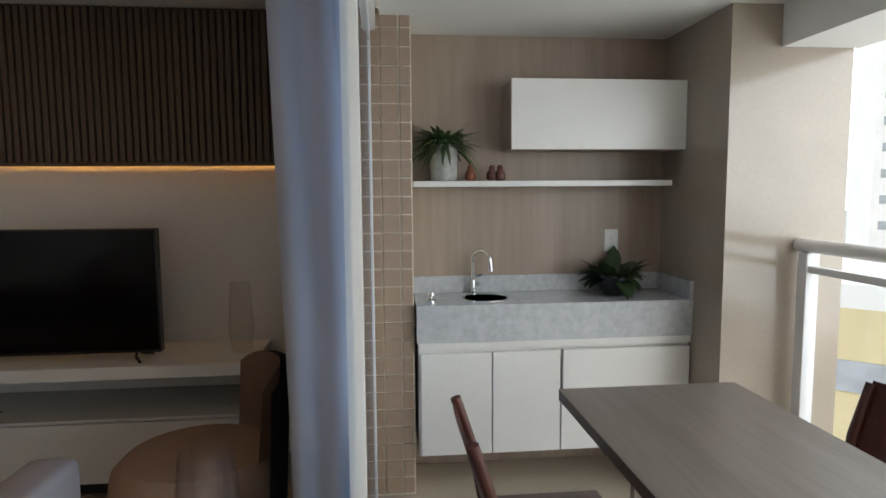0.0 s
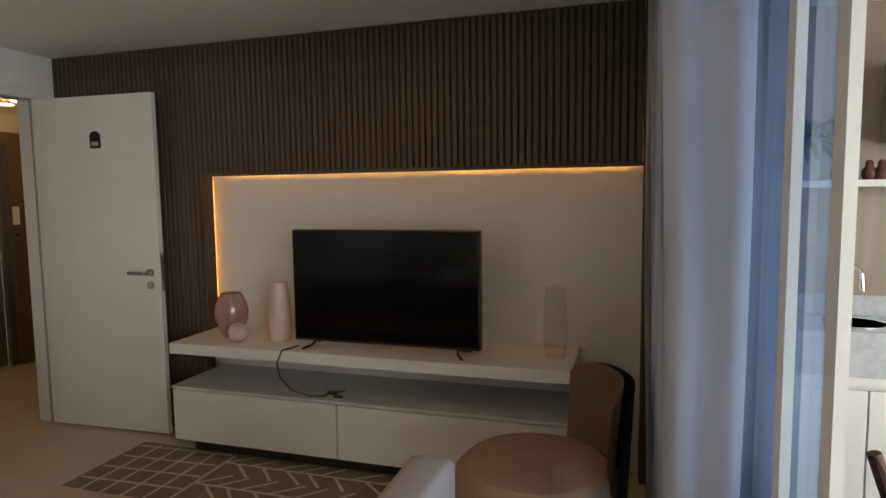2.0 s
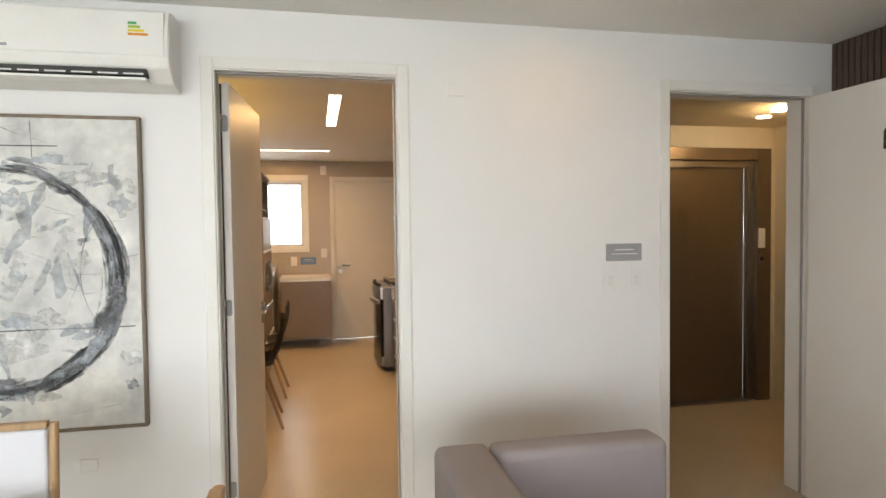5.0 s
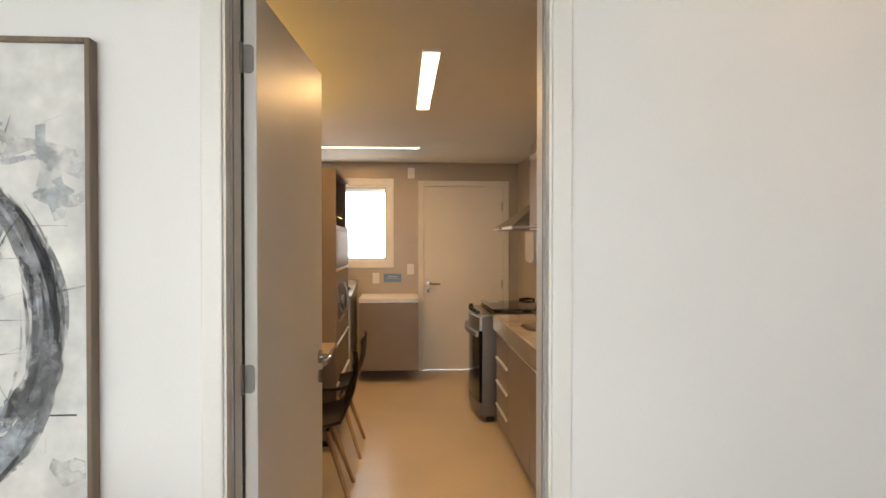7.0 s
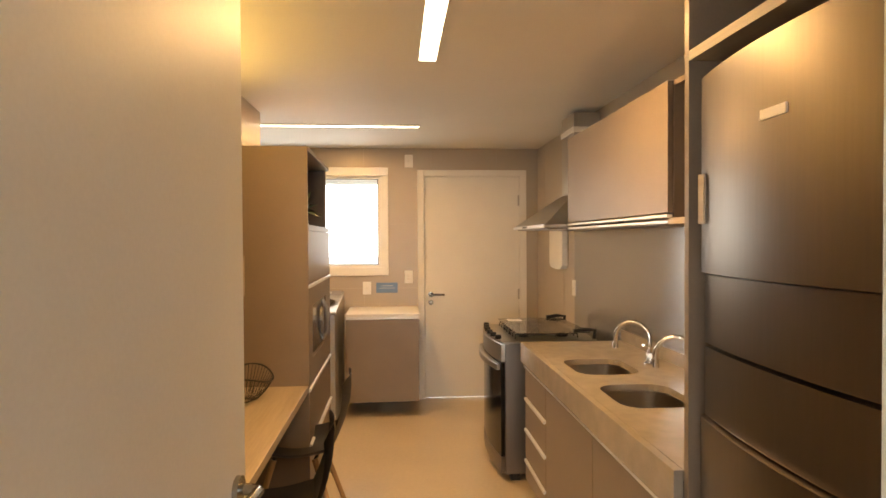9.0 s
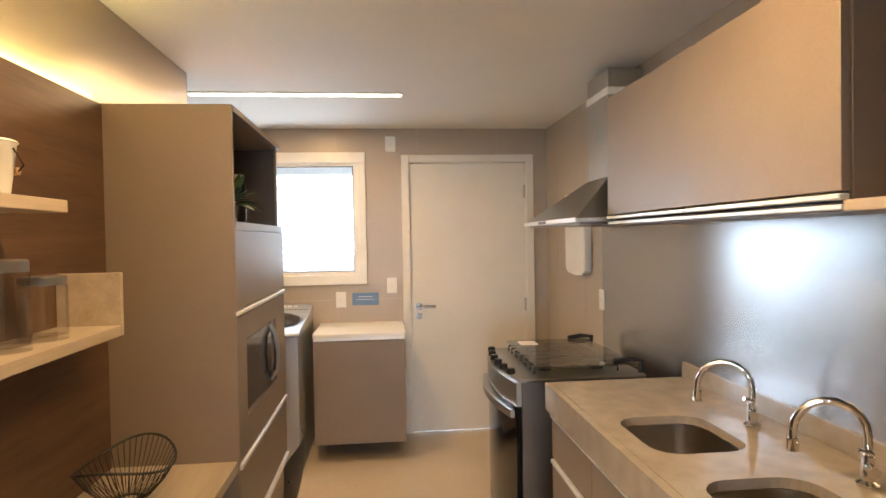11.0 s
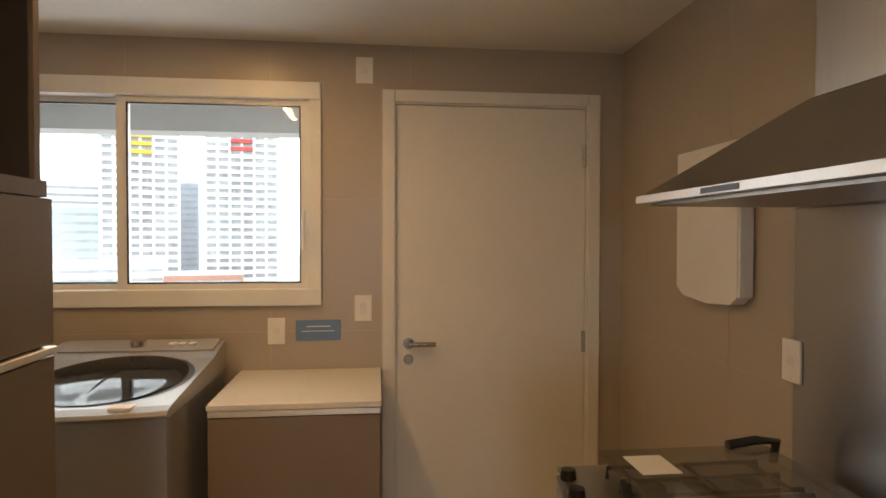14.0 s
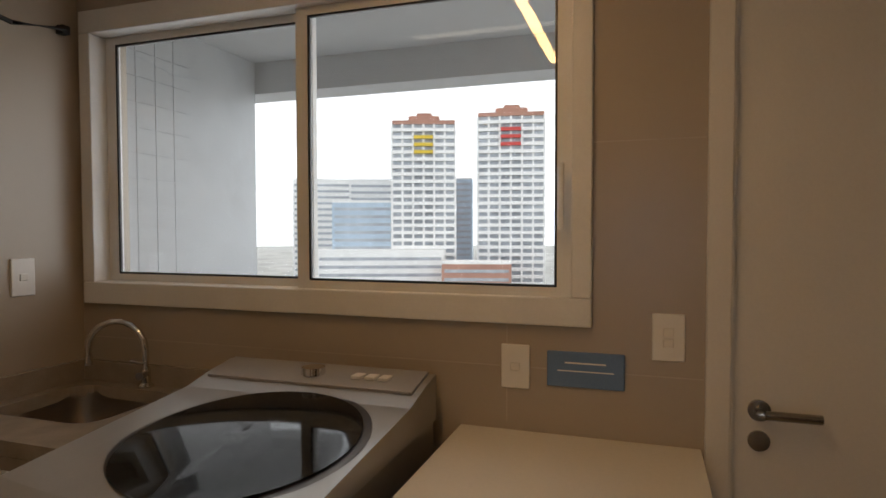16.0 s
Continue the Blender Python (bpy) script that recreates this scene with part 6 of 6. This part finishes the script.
M["city_cream"] = mat("cream_facade", (0.70, 0.60, 0.36), 0.8, scale=0.2, vary=0.05, grain=3, bump=0)
M["city_blue"] = mat("bluish_facade", (0.42, 0.52, 0.62), 0.4, scale=0.2, vary=0.08, grain=3, bump=0)
# pale grey ground: distance haze is put into the colour too
M["ground_city"] = mat("hazy_city_ground", (0.42, 0.42, 0.40), 0.9, scale=0.02, vary=0.2, grain=0.2, bump=0)
GZ = -60.0
bm = bmesh.new()
bmesh.ops.create_grid(bm, x_segments=4, y_segments=4, size=4000, matrix=Matrix.Translation((0, 0, GZ)))
structure("ground", bm, M["ground_city"], "hazy city ground far below", "ground")
bm = bmesh.new()
ring = [[bm.verts.new((2200 * math.cos(2 * math.pi * k / 48), 2200 * math.sin(2 * math.pi * k / 48), z)) for k in range(48)] for z in (GZ, 2400)]
for k in range(48):
    bm.faces.new((ring[0][k], ring[0][(k + 1) % 48], ring[1][(k + 1) % 48], ring[1][k]))
structure("backdrop", bm, glow("bright_hazy_sky", (0.90, 0.95, 1.0), SKY_GLOW), "bright hazy white sky", "sky")


def tower(name, label, x, y, w, d, top, floors, accent, turn, crown):
    """A slab tower: a glazed core, a white balcony band on every floor, piers and a crown."""
    g = thing(name, label, "building", (0, 0, 0), world=False)
    h = top - GZ
    part("core", box(-d / 2, -w / 2, 0, d / 2, w / 2, h), M["city_glass"], g, "bluish glazing")
    fh = 3.0
    band = box(d / 2, -w / 2 + 0.4, 0, d / 2 + 1.2, -w / 6 - 0.4, 1.35)
    band_o = part("balcony", band, M["city_wall"], g)
    band_o.location = (0, 0, h - fh)
    for k in range(floors):
        for j in range(3):
            if k == 0 and j == 0:
                continue
            o = band_o.copy()
            if accent and j == 1 and 1 <= k <= 3:
                o.data = band_o.data.copy()
                o.data.materials[0] = accent
            scene.collection.objects.link(o)
            o.location = (0.5 if j == 1 else 0, j * w / 3, h - fh * (k + 1))
    for y0 in (-w / 2, -w / 3, -w / 6, 0, w / 6, w / 3, w / 2):
        part("pier", box(d / 2 - 0.5, y0 - 0.45, 0, d / 2 + 0.9, y0 + 0.45, h), M["city_wall"], g)
    part("crown", boxes([(-d / 2, -w / 2, h, d / 2 + 0.8, w / 2, h + 1.6), (-d / 3, -w / 4, h + 1.6, d / 3, w / 4, h + 4.2), (-d / 5, -w / 8, h + 4.2, d / 5, w / 8, h + 6.0)]), M["city_brick"], g, "terracotta crown")
    g.location, g.rotation_euler = (x, y, GZ), (0, 0, radians(turn))
    return g


tower("apartment_tower", "tall white apartment tower with yellow balconies", -251, -89, 26, 24, 44, 30, M["city_yellow"], 18, True)
tower("apartment_tower", "tall white apartment tower with red balconies", -261, -53, 27, 24, 47, 30, M["city_red"], 10, True)


def slab_block(name, label, x, y, w, d, top, material, turn, fh=3.2):
    g = thing(name, label, "building", (0, 0, 0), world=False)
    h = top - GZ
    part("wall", box(-d / 2, -w / 2, 0, d / 2, w / 2, h), material, g)
    n = int(min(h, 70) / fh)
    strip = part("window_band", box(d / 2 - 0.1, -w / 2 + 1, 0, d / 2 + 0.12, w / 2 - 1, 1.2), M["city_glass"], g)
    strip.location = (0, 0, h - fh)
    for k in range(1, n):
        o = strip.copy()
        scene.collection.objects.link(o)
        o.location = (0, 0, h - fh * (k + 1))
    part("parapet", box(-d / 2, -w / 2, h, d / 2, w / 2, h + 0.9), M["city_wall"], g)
    g.location, g.rotation_euler = (x, y, GZ), (0, 0, radians(turn))
    return g


slab_block("far_block", "distant white banded apartment block", -300, -165, 34, 20, 27, M["city_wall"], 28)
slab_block("far_block", "distant white banded apartment block", -290, -128, 30, 20, 25, M["city_wall"], 24)
slab_block("far_tower", "distant bluish apartment tower", -330, -96, 12, 20, 28, M["city_blue"], 14)
slab_block("far_block", "distant slender terracotta tower", -300, -106, 14, 14, 37, M["city_brick"], 20)
slab_block("far_block", "distant low bluish block", -240, -112, 26, 18, 12, M["city_blue"], 22)
slab_block("far_block", "distant low terracotta block", -230, -60, 26, 14, -12, M["city_brick"], 14)
slab_block("far_block", "distant low white block", -230, -100, 50, 14, -8, M["city_wall"], 20)


def window_tower(x, y, turn):
    g = thing("neighbour_tower", "tall white tower with rows of small dark windows", "building", (0, 0, 0), world=False)
    h = 45 - GZ
    part("wall", box(-9, 0, 0, 9, 14, h), M["city_wall"], g)
    base = None
    for k in range(30):
        for xx in (-7.2, -2.8, 2.2, 6.8):
            if base is None:
                base = part("window", box(-1.0, -0.10, 0, 1.0, 0.05, 1.0), M["city_glass"], g)
                o = base
            else:
                o = base.copy()
                scene.collection.objects.link(o)
            o.location = (xx, 0, h - 2.5 - 3.05 * k)
    g.location, g.rotation_euler = (x, y, GZ), (0, 0, radians(turn))


window_tower(66, 62, -30)
slab_block("neighbour_house", "cream rendered neighbouring building", 22, 26, 14, 12, -3.0, M["city_cream"], 225)
slab_block("neighbour_house", "terracotta banded neighbouring building", 34, 20, 16, 12, -4.0, M["city_brick"], 225, 2.0)

# ---------- mosaic tiles on the balcony column ----------
col = bpy.data.objects["wall_tiled_column"]
T_W, T_GAP = 0.079, 0.006
tile = bmesh.new()
box(-T_W / 2, -0.004, -T_W / 2, T_W / 2, 0.002, T_W / 2, 0.0015, tile, 1)
tile_me = bpy.data.meshes.new("tile")
tile.to_mesh(tile_me)
tile.free()
tile_me.materials.append(M["tile"])
half = bmesh.new()
box(-0.024, -0.004, -T_W / 2, 0.024, 0.002, T_W / 2, 0.0015, half, 1)
half_me = bpy.data.meshes.new("tile")
half.to_mesh(half_me)
half.free()
half_me.materials.append(M["tile"])
rows = 27
for r in range(rows):
    z = 0.05 + r * (T_W + T_GAP)
    for me, x in ((half_me, 0.7925), (tile_me, 0.7205), (tile_me, 0.6355), (half_me, 0.5635)):
        o = new("tile", me)
        o.parent = col
        o.location = (x, 3.293, z)
